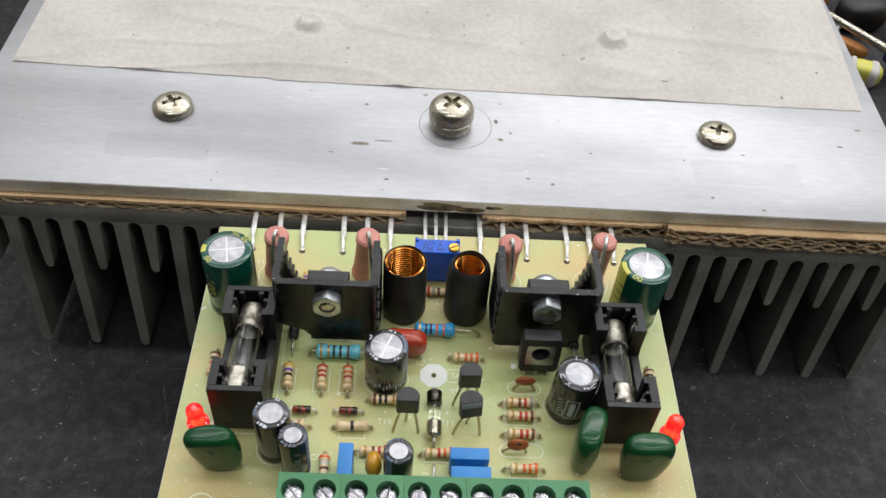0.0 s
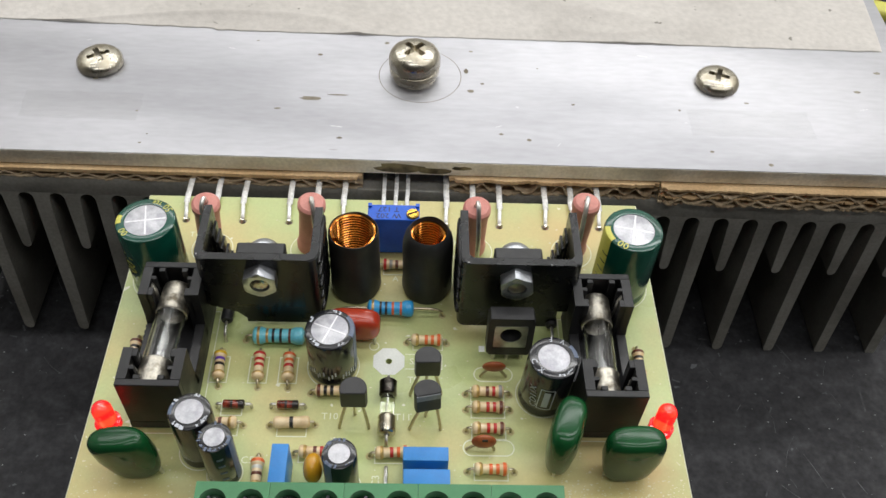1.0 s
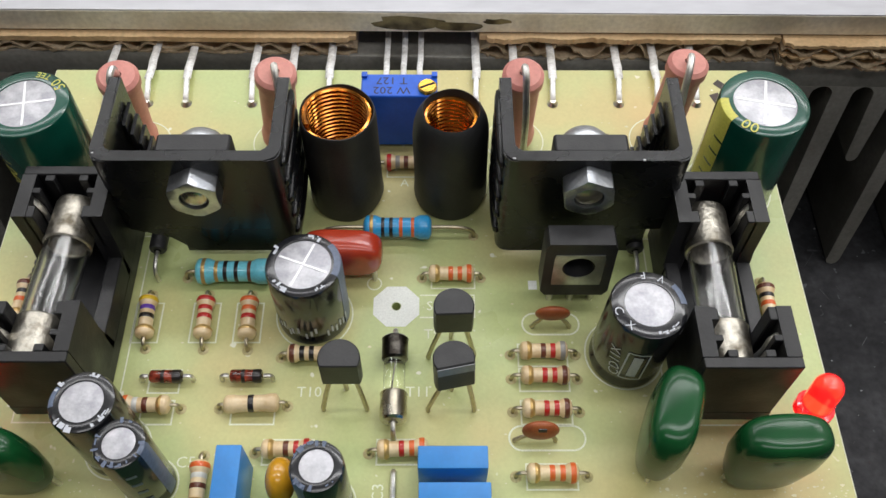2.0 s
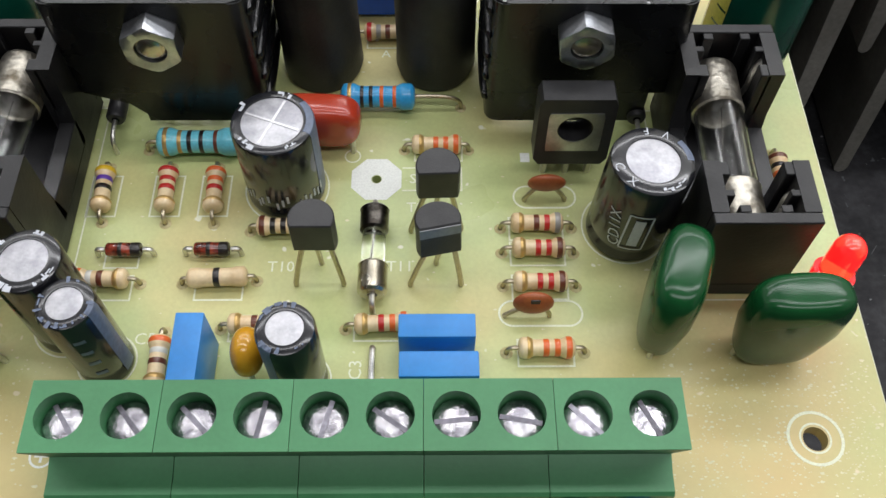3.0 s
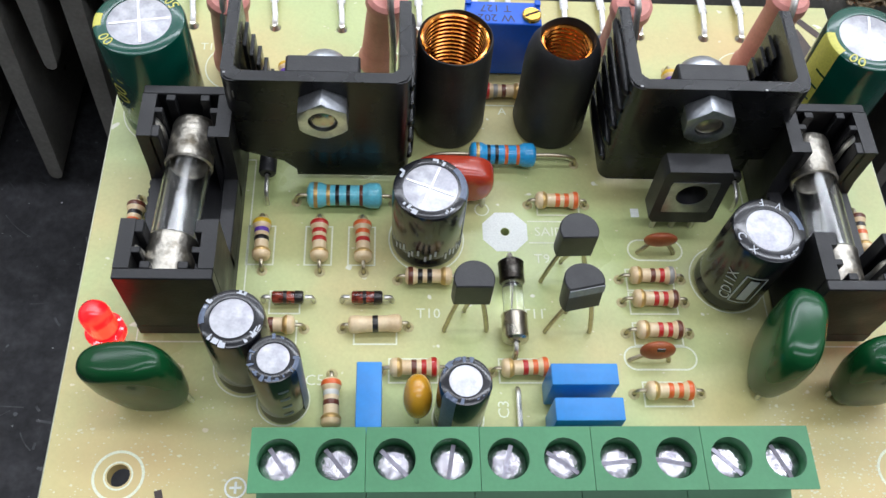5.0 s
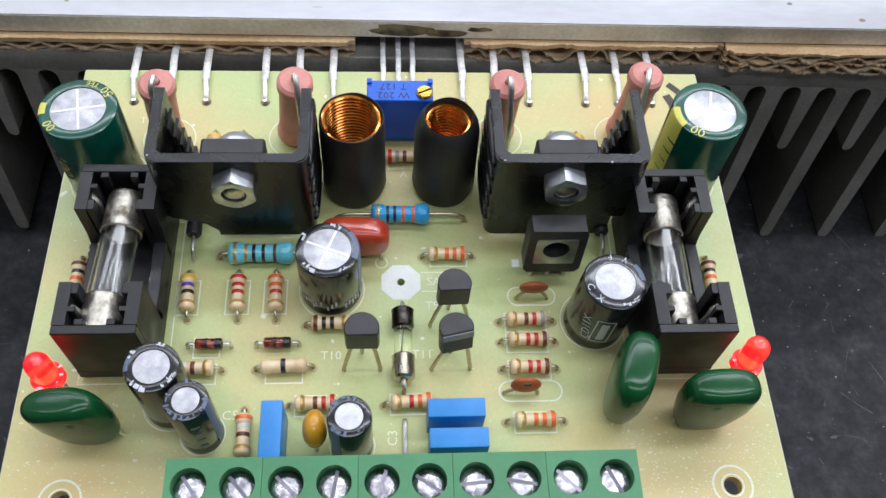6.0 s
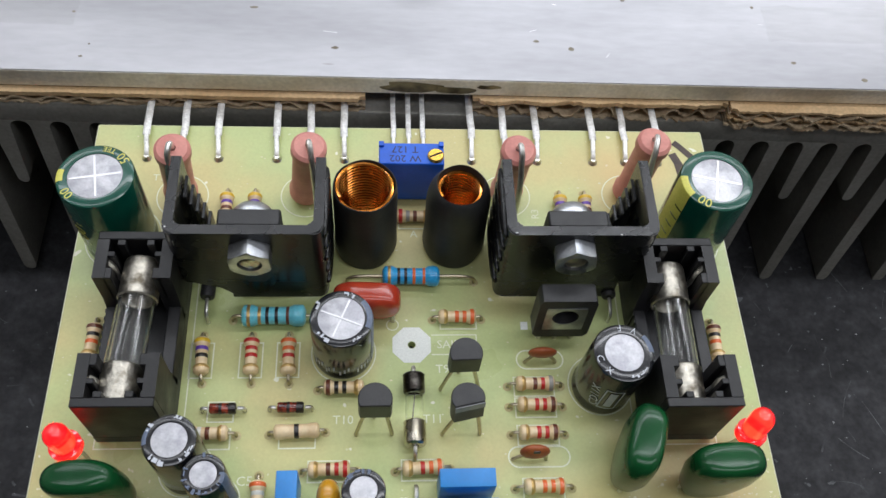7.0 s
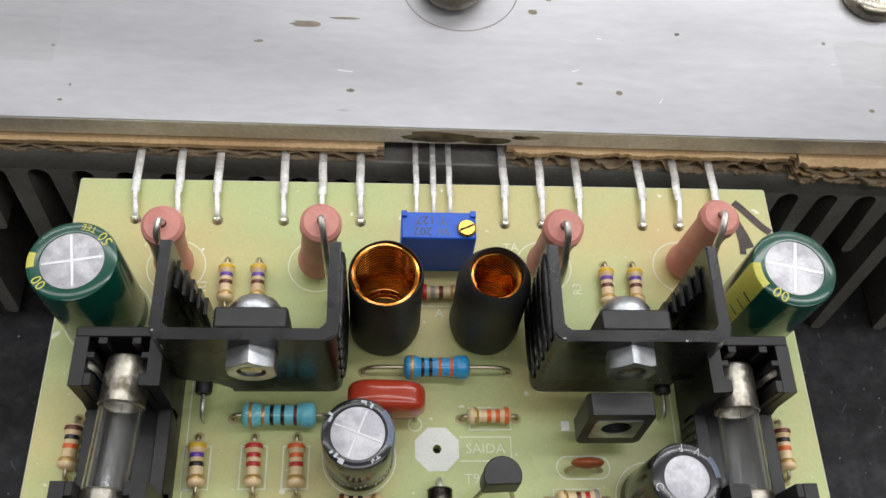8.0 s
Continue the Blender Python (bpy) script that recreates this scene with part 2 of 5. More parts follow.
LED_HOT = material("led_die", lin(255, 130, 60), 0.4, grain_amount=0.0, emit=4.5)
BAND = {k: material("band_" + k, lin(*v), 0.35, grain=4000, grain_amount=0.08, coat=0.3) for k, v in {
    "black": (32, 26, 24), "brown": (104, 54, 36), "red": (190, 40, 34), "orange": (226, 104, 44), "yellow": (226, 186, 40),
    "violet": (100, 62, 168), "white": (214, 212, 204), "grey": (150, 146, 140)}.items()}
BAND["gold"] = material("band_gold", lin(204, 168, 104), 0.32, 0.5, grain=3000, grain_amount=0.1)
CAP_METAL = material("fuse_cap_metal", lin(192, 187, 175), 0.34, 1.0, colour2=lin(112, 104, 90), patch=620, grain=1100, grain_amount=0.35, bump=0.00025, rough2=0.45, patch_edge=(0.46, 0.72))
SOOT = material("sooty_metal", lin(120, 116, 110), 0.3, 1.0, colour2=lin(58, 54, 50), patch=420, grain=2500, grain_amount=0.3, bump=0.00006, patch_edge=(0.4, 0.55))
CAN_RIDGE = material("can_ridge", lin(212, 212, 215), 0.3, 1.0, grain=3000, grain_amount=0.08)
STAIN = material("dark_stain", lin(110, 102, 88), 0.5, 0.4, colour2=lin(140, 134, 120), patch=300)
BURN = material("burnt_stain", lin(66, 58, 40), 0.5, 0.3, colour2=lin(140, 128, 96), patch=260)
RESIDUE = material("tape_residue", lin(168, 166, 160), 0.5, 0.9, colour2=lin(158, 156, 150), patch=200, grain=900, grain_amount=0.08, alpha=0.07)
WORN = material("worn_metal", lin(160, 160, 162), 0.45, 0.9, grain=4000, grain_amount=0.3)
PAD = material("solder_pad", lin(190, 178, 128), 0.4, grain=4000, grain_amount=0.2)
# Pale grey that stands for light reflected off black epoxy.
FACE_GLINT = material("face_glint", lin(134, 136, 140), 0.25, grain=2500, grain_amount=0.1)
SCRATCH = material("fresh_scratch", lin(226, 226, 226), 0.4, 0.9)
WOOD = material("orange_wood", lin(196, 138, 78), 0.6, colour2=lin(168, 108, 58), patch=120, grain=900, grain_amount=0.2)
NAVY = material("navy_plastic", lin(22, 34, 84), 0.35)
FLUX = material("flux_fleck", lin(222, 218, 182), 0.35)
INSULATION = {k: material("insulation_" + k, lin(*v), 0.4, grain=900, grain_amount=0.06) for k, v in {
    "red": (176, 36, 48), "brown": (96, 58, 44), "green": (30, 110, 56), "black": (36, 36, 38), "blue": (34, 84, 170), "orange": (150, 86, 56)}.items()}


# ---- builders (millimetres) ----
def lathe(bm, profile, n=24, at=(0, 0, 0), axis="z"):
    """Turns (radius, height) pairs round an axis; a radius of 0 closes an end."""
    rings = []
    for r, h in profile:
        ring = []
        for i in range(1 if r < 1e-6 else n):
            a = 2 * math.pi * i / n
            p = (r * math.cos(a), r * math.sin(a), h)
            p = p if axis == "z" else ((h, p[0], p[1]) if axis == "x" else (p[1], h, p[0]))
            ring.append(bm.verts.new((p[0] + at[0], p[1] + at[1], p[2] + at[2])))
        rings.append(ring)
    for a, b in zip(rings, rings[1:]):
        for i in range(n):
            q = [a[i % len(a)], a[(i + 1) % len(a)], b[(i + 1) % len(b)], b[i % len(b)]]
            q = list(dict.fromkeys(q))
            if len(q) > 2:
                bm.faces.new(q)
    return bm


def box(bm, x0, x1, y0, y1, z0, z1, bevel=0.0, seg=2):
    v = [bm.verts.new((x, y, z)) for z in (z0, z1) for y in (y0, y1) for x in (x0, x1)]
    f = [bm.faces.new([v[i] for i in q]) for q in ((0, 2, 3, 1), (4, 5, 7, 6), (0, 1, 5, 4), (2, 6, 7, 3), (0, 4, 6, 2), (1, 3, 7, 5))]
    if bevel:
        edges = list({e for q in f for e in q.edges})
        bmesh.ops.bevel(bm, geom=edges, offset=bevel, segments=seg, affect="EDGES", profile=0.5)
    return bm


def prism(bm, poly, a, b, axis="z"):
    """A closed polygon drawn out along an axis. axis x: poly is (y, z); y: (x, z); z: (x, y)."""
    def at(p, h):
        return {"z": (p[0], p[1], h), "x": (h, p[0], p[1]), "y": (p[0], h, p[1])}[axis]
    lo, hi = [bm.verts.new(at(p, a)) for p in poly], [bm.verts.new(at(p, b)) for p in poly]
    bm.faces.new(lo[::-1]), bm.faces.new(hi)
    for i in range(len(poly)):
        j = (i + 1) % len(poly)
        bm.faces.new((lo[i], lo[j], hi[j], hi[i]))
    return bm


def sweep(bm, points, r, n=8, flat=1.0):
    """A round (or flattened) wire along points."""
    pts = [Vector(p) for p in points]
    rings, side = [], None
    for i, p in enumerate(pts):
        d = (pts[min(i + 1, len(pts) - 1)] - pts[max(i - 1, 0)]).normalized()
        if side is None:
            side = d.cross(Vector((0, 0, 1)) if abs(d.z) < 0.9 else Vector((0, 1, 0))).normalized()
        side = (side - d * side.dot(d)).normalized()
        up = side.cross(d)
        rings.append([bm.verts.new(p + side * r * math.cos(2 * math.pi * k / n) + up * r * flat * math.sin(2 * math.pi * k / n)) for k in range(n)])
    for a, b in zip(rings, rings[1:]):
        for k in range(n):
            bm.faces.new((a[k], a[(k + 1) % n], b[(k + 1) % n], b[k]))
    bm.faces.new(rings[0][::-1]), bm.faces.new(rings[-1])
    return bm


def arc(a, b, c, n=5):
    """Points of a rounded corner from a past b to c."""
    a, b, c = Vector(a), Vector(b), Vector(c)
    return [a * (1 - t) ** 2 + b * 2 * t * (1 - t) + c * t * t for t in [i / n for i in range(n + 1)]]


def holed_square(bm, cx, cy, wx, wy, r, z, depth, n=24):
    """A rectangle with a round well in it."""
    ring, rim, low = [], [], []
    corner = math.atan2(wy, wx)
    angles = sorted([2 * math.pi * i / n for i in range(n)] + [corner, math.pi - corner, math.pi + corner, 2 * math.pi - corner])
    n = len(angles)
    for a in angles:
        c, s = math.cos(a), math.sin(a)
        k = min(wx / 2 / max(abs(c), 1e-9), wy / 2 / max(abs(s), 1e-9))
        ring.append(bm.verts.new((cx + k * c, cy + k * s, z)))
        rim.append(bm.verts.new((cx + r * c, cy + r * s, z)))
        low.append(bm.verts.new((cx + r * c, cy + r * s, z - depth)))
    for i in range(n):
        j = (i + 1) % n
        bm.faces.new((ring[i], ring[j], rim[j], rim[i]))
        bm.faces.new((rim[i], rim[j], low[j], low[i]))
    return ring


def text_mesh(bm, body, size, place):
    """Letters of the built-in font, as flat faces laid at the pose place (millimetres)."""
    cu = bpy.data.curves.new("letters", "FONT")
    cu.body, cu.size, cu.align_x, cu.align_y, cu.resolution_u = body, size, "CENTER", "CENTER", 2
    ob = bpy.data.objects.new("letters", cu)
    me = bpy.data.meshes.new_from_object(ob)
    me.transform(place)
    bm.from_mesh(me)
    bpy.data.objects.remove(ob)
    bpy.data.curves.remove(cu)
    bpy.data.meshes.remove(me)
    return bm


def wrap_text(bm, body, size, radius, angle, z, turn=0.0):
    """Letters bent round an upright cylinder; angle in degrees (-90 faces -y)."""
    own = bmesh.new()
    text_mesh(own, body, size, pose(0, 0, 0, 0, 0, turn))
    for v in own.verts:
        a = radians(angle) + v.co.x / radius
        v.co = Vector((radius * math.cos(a), radius * math.sin(a), z + v.co.y))
    me = bpy.data.meshes.new("bent")
    own.to_mesh(me)
    own.free()
    bm.from_mesh(me)
    bpy.data.meshes.remove(me)
    return bm


def strip(bm, points, width, z, closed=False):
    """A flat printed line with mitred corners along (x, y) points."""
    pts = [Vector((p[0], p[1])) for p in points]
    n, sides = len(pts), []
    for i, p in enumerate(pts):
        before = pts[i - 1] if closed or i else p
        after = pts[(i + 1) % n] if closed or i < n - 1 else p
        d1, d2 = (p - before), (after - p)
        d1, d2 = (d1 if d1.length else d2).normalized(), (d2 if d2.length else d1).normalized()
        d = (d1 + d2).normalized()
        o = Vector((-d.y, d.x)) * (width / 2 / max(0.4, d.dot(d1)))
        sides.append((bm.verts.new((p.x - o.x, p.y - o.y, z)), bm.verts.new((p.x + o.x, p.y + o.y, z))))
    for i in range(n if closed else n - 1):
        a, b = sides[i], sides[(i + 1) % n]
        bm.faces.new((a[0], b[0], b[1], a[1]))
    return bm


def circle(cx, cy, r, n=28):
    return [(cx + r * math.cos(2 * math.pi * i / n), cy + r * math.sin(2 * math.pi * i / n)) for i in range(n)]


def mesh_of(name, bm, mat, sharp=38.0):
    bmesh.ops.recalc_face_normals(bm, faces=bm.faces)
    bm.transform(Matrix.Scale(M, 4))
    me = bpy.data.meshes.new(name)
    bm.to_mesh(me)
    bm.free()
    me.materials.append(mat)
    me.polygons.foreach_set("use_smooth", [True] * len(me.polygons))
    me.set_sharp_from_angle(angle=radians(sharp))
    return me


def part(name, bm, mat, parent, label="", sharp=38.0):
    ob = new(name, mesh_of(name, bm, mat, sharp))
    ob.parent = parent
    return tagged(ob, label)


def thing(name, at=(0, 0, 0), turn=0.0, label="", category="", group="", kind="", tilt=(0, 0)):
    ob = new(name)
    ob.empty_display_size = 0.002
    ob.matrix_world = pose(at[0] * M, at[1] * M, at[2] * M, tilt[0], tilt[1], turn)
    return tagged(ob, label, category, group, kind)


def B():
    return bmesh.new()


def setting(name, bm, mat, label, category, sharp=38.0):
    return tagged(new(name, mesh_of(name, bm, mat, sharp)), label, category, kind="structure")


# ---- the room and the bench ----
setting("ground", box(B(), -2000, 2000, -2000, 2000, MAT_Z - 6, MAT_Z), MAT_RUBBER, "black scratched rubber mat covering the workbench", "bench mat")
mat_rng = random.Random(77)
bm, dust = B(), B()
for k in range(800):
    x, y = mat_rng.choice((-1, 1)) * mat_rng.uniform(20, 190), mat_rng.uniform(-70, 75)
    a, d, w = mat_rng.choice((0.3, -0.9, 1.5, 2.2)) + mat_rng.gauss(0, 0.35), mat_rng.choice((1, 1.5, 2, 2, 3, 3, 5, 9)) * mat_rng.uniform(0.6, 1.3), mat_rng.choice((0.1, 0.14, 0.2, 0.4))
    bend = mat_rng.gauss(0, 0.05)
    pts = [(x + d * u * math.cos(a + bend * u * 3), y + d * u * math.sin(a + bend * u * 3)) for u in (0, 0.2, 0.45, 0.7, 1.0)]
    strip(bm, pts, w, MAT_Z + 0.02 + 0.00004 * k)
tagged(setting("mat_scratches", bm, MAT_SCUFF, "fine grey scratches crossing the black rubber mat", "scratches"), kind="stuff")
for k in range(1100):
    x, y, a = mat_rng.choice((-1, 1)) * mat_rng.uniform(20, 190), mat_rng.uniform(-70, 75), mat_rng.uniform(0, 3)
    r = abs(mat_rng.gauss(0, 0.085)) + 0.035
    r = min(r, 0.6)
    dust.faces.new([dust.verts.new((x + r * k2 * math.cos(a + q) * 1.4, y + r * k2 * math.sin(a + q), MAT_Z + 0.09)) for q, k2 in ((0, 1), (1.1, 0.8), (2.2, 1.2), (3.4, 0.7), (4.6, 1))])
tagged(setting("mat_dust", dust, MAT_DUST, "pale dust specks lying on the black mat", "dust"), kind="stuff")
setting("wall_north", box(B(), -2100, 2100, 2000, 2100, MAT_Z - 6, 1700), ROOM_WALL, "plain off-white painted room wall", "wall")
# Unseen wall, kept dark so front-facing faces get less bounced light.
setting("wall_south", box(B(), -2100, 2100, -2100, -2000, MAT_Z - 6, 1700), DIMMING_WALL, "unseen dark grey wall, added to dim light from the front", "wall")
setting("wall_east", box(B(), 2000, 2100, -2000, 2000, MAT_Z - 6, 1700), ROOM_WALL, "plain off-white painted room wall", "wall")
setting("wall_west", box(B(), -2100, -2000, -2000, 2000, MAT_Z - 6, 1700), ROOM_WALL, "plain off-white painted room wall", "wall")
setting("ceiling", box(B(), -2100, 2100, -2100, 2100, 1700, 1760), ROOM_WALL, "plain off-white room ceiling", "ceiling")

# ---- heatsink, plate, cardboard ----
SINK_TURN = -0.5
SX0, SX1, SY0, SY1 = -108.0, 117.5, 41.1, 205.0
SLOT_Z, BASE_Z, RAKE = -6.2, -2.1, 0.115
PX0, PX1 = -110.4, 112.0
sink = thing("heatsink", (0, 0, 0), SINK_TURN, "grey cast aluminium heatsink with downward fins standing on the mat", "heatsink", tilt=(0, 0.8))
base = box(B(), SX0, SX1, SY0, SY1, SLOT_Z - 0.1, BASE_Z, 0.3, 2)
for v in base.verts:
    v.co.y += RAKE * (v.co.z - SLOT_Z)
part("base", base, HEATSINK, sink)


def fin_mesh(half_top, half_tip, z_tip, pitch, gap):
    """One fin with a rounded root on each side and a rounded tip."""
    r = gap / 2
    right = [(half_top + r * (1 - math.sin(math.pi / 2 * i / 8)), SLOT_Z - r * (1 - math.cos(math.pi / 2 * i / 8))) for i in range(9)]
    right += [(half_tip, z_tip + half_tip), (half_tip * 0.7, z_tip + half_tip * 0.3), (0, z_tip)]
    left = [(-x, z) for x, z in right[-2::-1]]
    own = prism(B(), right + left, SY0 + 0.05, SY1 - 0.05, "y")
    for v in own.verts:
        v.co.y += RAKE * (v.co.z - SLOT_Z)
    return mesh_of("fin", own, HEATSINK)


PITCH = 12.3
LONG = fin_mesh(1.5, 1.15, -47.0, PITCH, 2 * (PITCH / 4 - 1.5))
SHORT = fin_mesh(1.5, 0.95, -21.2, PITCH, 2 * (PITCH / 4 - 1.5))
for k in range(-15, 4):
    for me, x in ((LONG, 76.2 + PITCH * k), (SHORT, 76.2 + PITCH * (k - 0.5))):
        if SX0 + 1.5 < x < SX1 - 1.5:
            fin = new("fin", me)
            fin.parent = sink
            fin.location.x = x * M

plate = thing("clamping_plate", (0, 0, 0), SINK_TURN, "thick scratched aluminium plate clamped over the heatsink", "metal plate")
part("slab", box(B(), PX0, PX1, 42.7, 204.0, 1.5, 5.2, 0.2, 2), ALU, plate)
part("front_edge", box(B(), PX0 + 0.3, PX1 - 0.3, 42.62, 42.7, 1.7, 4.98), ALU_EDGE, plate, "stained sawn front edge")
bm = B()
strip(bm, circle(3.8, 68.6, 8.7, 40), 0.16, 5.21, True)
part("washer_print", bm, STAIN, plate, "ring worn into the metal by a washer")


def blot(cx, cy, rx, ry, seed, z, n=14):
    """A flat irregular spot."""
    bm = B()
    bm.faces.new([bm.verts.new((cx + rx * k * math.cos(a), cy + ry * k * math.sin(a), z)) for a, k in [(2 * math.pi * i / n, 1 + 0.45 * noise.noise(Vector((i * 0.9, seed, 0)))) for i in range(n)]])
    return bm


for x, z, rx, rz, seed in ((0.5, 3.2, 5.2, 1.25, 3), (7.2, 2.7, 3.4, 0.8, 5), (12.5, 3.6, 2.0, 0.5, 8)):
    spot = blot(x, z, rx, rz, seed, 0.0)
    spot.transform(Matrix.Translation((0, 42.6 - 0.001 * seed, 0)) @ Matrix.Rotation(math.pi / 2, 4, "X"))
    part("edge_stain", spot, BURN, plate, "dark burnt stain on the front edge")
for x0, x1, y0, y1, seed in ((-76.0, -52.5, 52.0, 60.0, 4.0), (59.5, 85.0, 52.5, 60.5, 6.0)):
    outline = [(x0 + (x1 - x0) * i / 12, y0) for i in range(12)] + [(x1, y0 + (y1 - y0) * i / 5) for i in range(5)] + [(x1 - (x1 - x0) * i / 12, y1) for i in range(12)] + [(x0, y1 - (y1 - y0) * i / 5) for i in range(5)]
    bm = B()
    bm.faces.new([bm.verts.new((x + 0.7 * noise.noise(Vector((x * 0.4, y * 0.4, seed))), y + 0.6 * noise.noise(Vector((x * 0.4, y * 0.4, seed + 9))), 5.212)) for x, y in outline])
    part("tape_residue", bm, RESIDUE, plate, "dull patch of old tape glue")
for x, y, rx, ry, seed in ((-25.0, 56.8, 0.7, 0.25, 31), (-13.0, 61.5, 2.2, 0.22, 32), (14.5, 64.0, 0.7, 0.5, 33), (17.0, 66.5, 0.4, 0.3, 34), (13.6, 70.5, 0.5, 0.8, 35), (26.0, 49.6, 0.5, 0.4, 38), (-11.8, 48.6, 0.6, 0.3, 39), (58.0, 60.0, 0.3, 0.3, 40)):
    part("stain_spot", blot(x, y, rx, ry, seed, 5.2195), STAIN, plate)
part("stain_spot", blot(-18.6, 60.2, 2.2, 0.6, 7, 5.214), STAIN, plate, "brown stain on the metal")
marks = random.Random(11)
for k in range(18):
    r = marks.uniform(0.15, 0.42)
    part("stain_spot", blot(marks.uniform(-100, 105), marks.uniform(44.5, 80), r * marks.uniform(1, 2.4), r, k, 5.216), STAIN, plate)
for k in range(10):
    x, y, a, d = marks.uniform(-100, 105), marks.uniform(44.5, 80), marks.uniform(-0.5, 0.9), marks.uniform(0.6, 2.2)
    part("scratch", strip(B(), [(x, y), (x + d * math.cos(a), y + d * math.sin(a))], marks.uniform(0.05, 0.11), 5.218 + 0.001 * k), SCRATCH, plate, "bright short scratch")


def sheet_height(x, y):
    w = noise.noise(Vector((x * 0.02, y * 0.05, 3.1))) * 0.5 + noise.noise(Vector((x * 0.1, y * 0.12, 9.0))) * 0.12
    crease = 0.0
    for cx, cy in ((-35.0, 106.2), (46.4, 106.4)):
        d = math.hypot(x - cx, y - cy)
        crease += 2.4 * (1 / (1 + math.exp((d - 3.3) * 3.2))) - 0.7 * math.exp(-(d / 2.0) ** 4) + 0.2 * math.exp(-((d - 6) / 2) ** 2)
    ridge = 1 - abs(noise.noise(Vector((x * 0.018 + 4, y * 0.07, 1.3)))) * 4
    crease += 0.55 * max(0.0, ridge) ** 3
    crease += 0.6 * math.exp(-((y - 110 + 0.12 * (x - 60)) / 1.6) ** 2) * (1 if 50 < x < 106 else 0)
    return 5.42 + w * 0.25 + crease


bm = B()
nx, ny, rows = 240, 130, []
for j in range(ny + 1):
    row = []
    for i in range(nx + 1):
        u = i / nx
        x0 = -106.3 + 0.003 * j
        x = x0 + u * (107.6 + 0.05 * j - x0)
        y0 = 83.9 - 1.4 * min(max((x + 106) / 60, 0), 1) - 0.6 * (1 if x > -42 else 0) + 0.25 * noise.noise(Vector((x * 0.3, 0, 0)))
        y = y0 + (203 - y0) * (j / ny) ** 1.4
        row.append(bm.verts.new((x, y, 5.28 if j == 0 or i in (0, nx) else sheet_height(x, y))))
    rows.append(row)
for a, b in zip(rows, rows[1:]):
    for i in range(nx):
        bm.faces.new((a[i], a[i + 1], b[i + 1], b[i]))
paper = thing("paper_sheet", (0, 0, 0), SINK_TURN, "wrinkled off-white masking paper taped over the metal plate", "paper sheet")
part("sheet", bm, PAPER, paper, sharp=60)


def plate_screw(x, y, r, h, stack, label, turn):
    s = thing("plate_screw", (x, y, 5.2), turn, label, "screw", "screws in the plate")
    z = 0.0
    if stack:
        part("washer", lathe(B(), [(0, 0), (r * 0.84, 0), (r * 0.86, 0.2), (r * 0.86, 1.1), (r * 0.82, 1.3), (0, 1.3)], 36), NICKEL, s)
        part("spring_washer", lathe(B(), [(0, 1.4), (r * 0.86, 1.4), (r * 0.97, 1.7), (r * 0.97, 2.9), (r * 0.9, 3.2), (0, 3.2)], 36), NICKEL, s)
        z = 3.25
    head = part("head", lathe(B(), [(0, z), (r * 0.95, z), (r, z + 0.25), (r, z + h * 0.42), (r * 0.97, z + h * 0.56), (r * 0.88, z + h * 0.76), (r * 0.72, z + h * 0.91), (r * 0.42, z + h), (0, z + h)], 44), NICKEL, s)
    cross = B()
    for a in (0, 90):
        bar = [(-r * 0.52, z + h + 0.4), (-r * 0.44, z + h - 0.75), (-r * 0.16, z + h - 1.9), (r * 0.16, z + h - 1.9), (r * 0.44, z + h - 0.75), (r * 0.52, z + h + 0.4)]
        own = prism(B(), bar, -r * 0.12, r * 0.12, "y")
        own.transform(pose(0, 0, 0.001 * a, 0, 0, a + 20))
        bmesh.ops.recalc_face_normals(own, faces=own.faces)
        me = bpy.data.meshes.new("bar")
        own.to_mesh(me)
        own.free()
        cross.from_mesh(me)
        bpy.data.meshes.remove(me)
    carve(head, cross)
    return s


def carve(ob, bm):
    """Cuts a closed shape (millimetres) out of a mesh object for good."""
    bm.transform(Matrix.Scale(M, 4))
    tool = bpy.data.meshes.new("tool")
    bm.to_mesh(tool)
    bm.free()
    knife = bpy.data.objects.new("tool", tool)
    scene.collection.objects.link(knife)
    bpy.context.view_layer.update()
    knife.matrix_world = ob.matrix_world
    cut = ob.modifiers.new("cut", "BOOLEAN")
    cut.operation, cut.object, cut.solver, cut.use_self = "DIFFERENCE", knife, "EXACT", True
    bpy.context.view_layer.update()
    done = bpy.data.meshes.new_from_object(ob.evaluated_get(bpy.context.evaluated_depsgraph_get()))
    ob.modifiers.clear()
    ob.data = done
    done.set_sharp_from_angle(angle=radians(38))
    bpy.data.objects.remove(knife)


plate_screw(-63.0, 69.7, 4.8, 2.5, False, "nickel pan-head cross screw in the plate", 10)
plate_screw(68.1, 68.5, 4.6, 2.4, False, "nickel pan-head cross screw, tarnished, in the plate", 50)
plate_screw(3.2, 68.3, 5.4, 4.0, True, "large cross screw on a spring washer in the plate", 25)


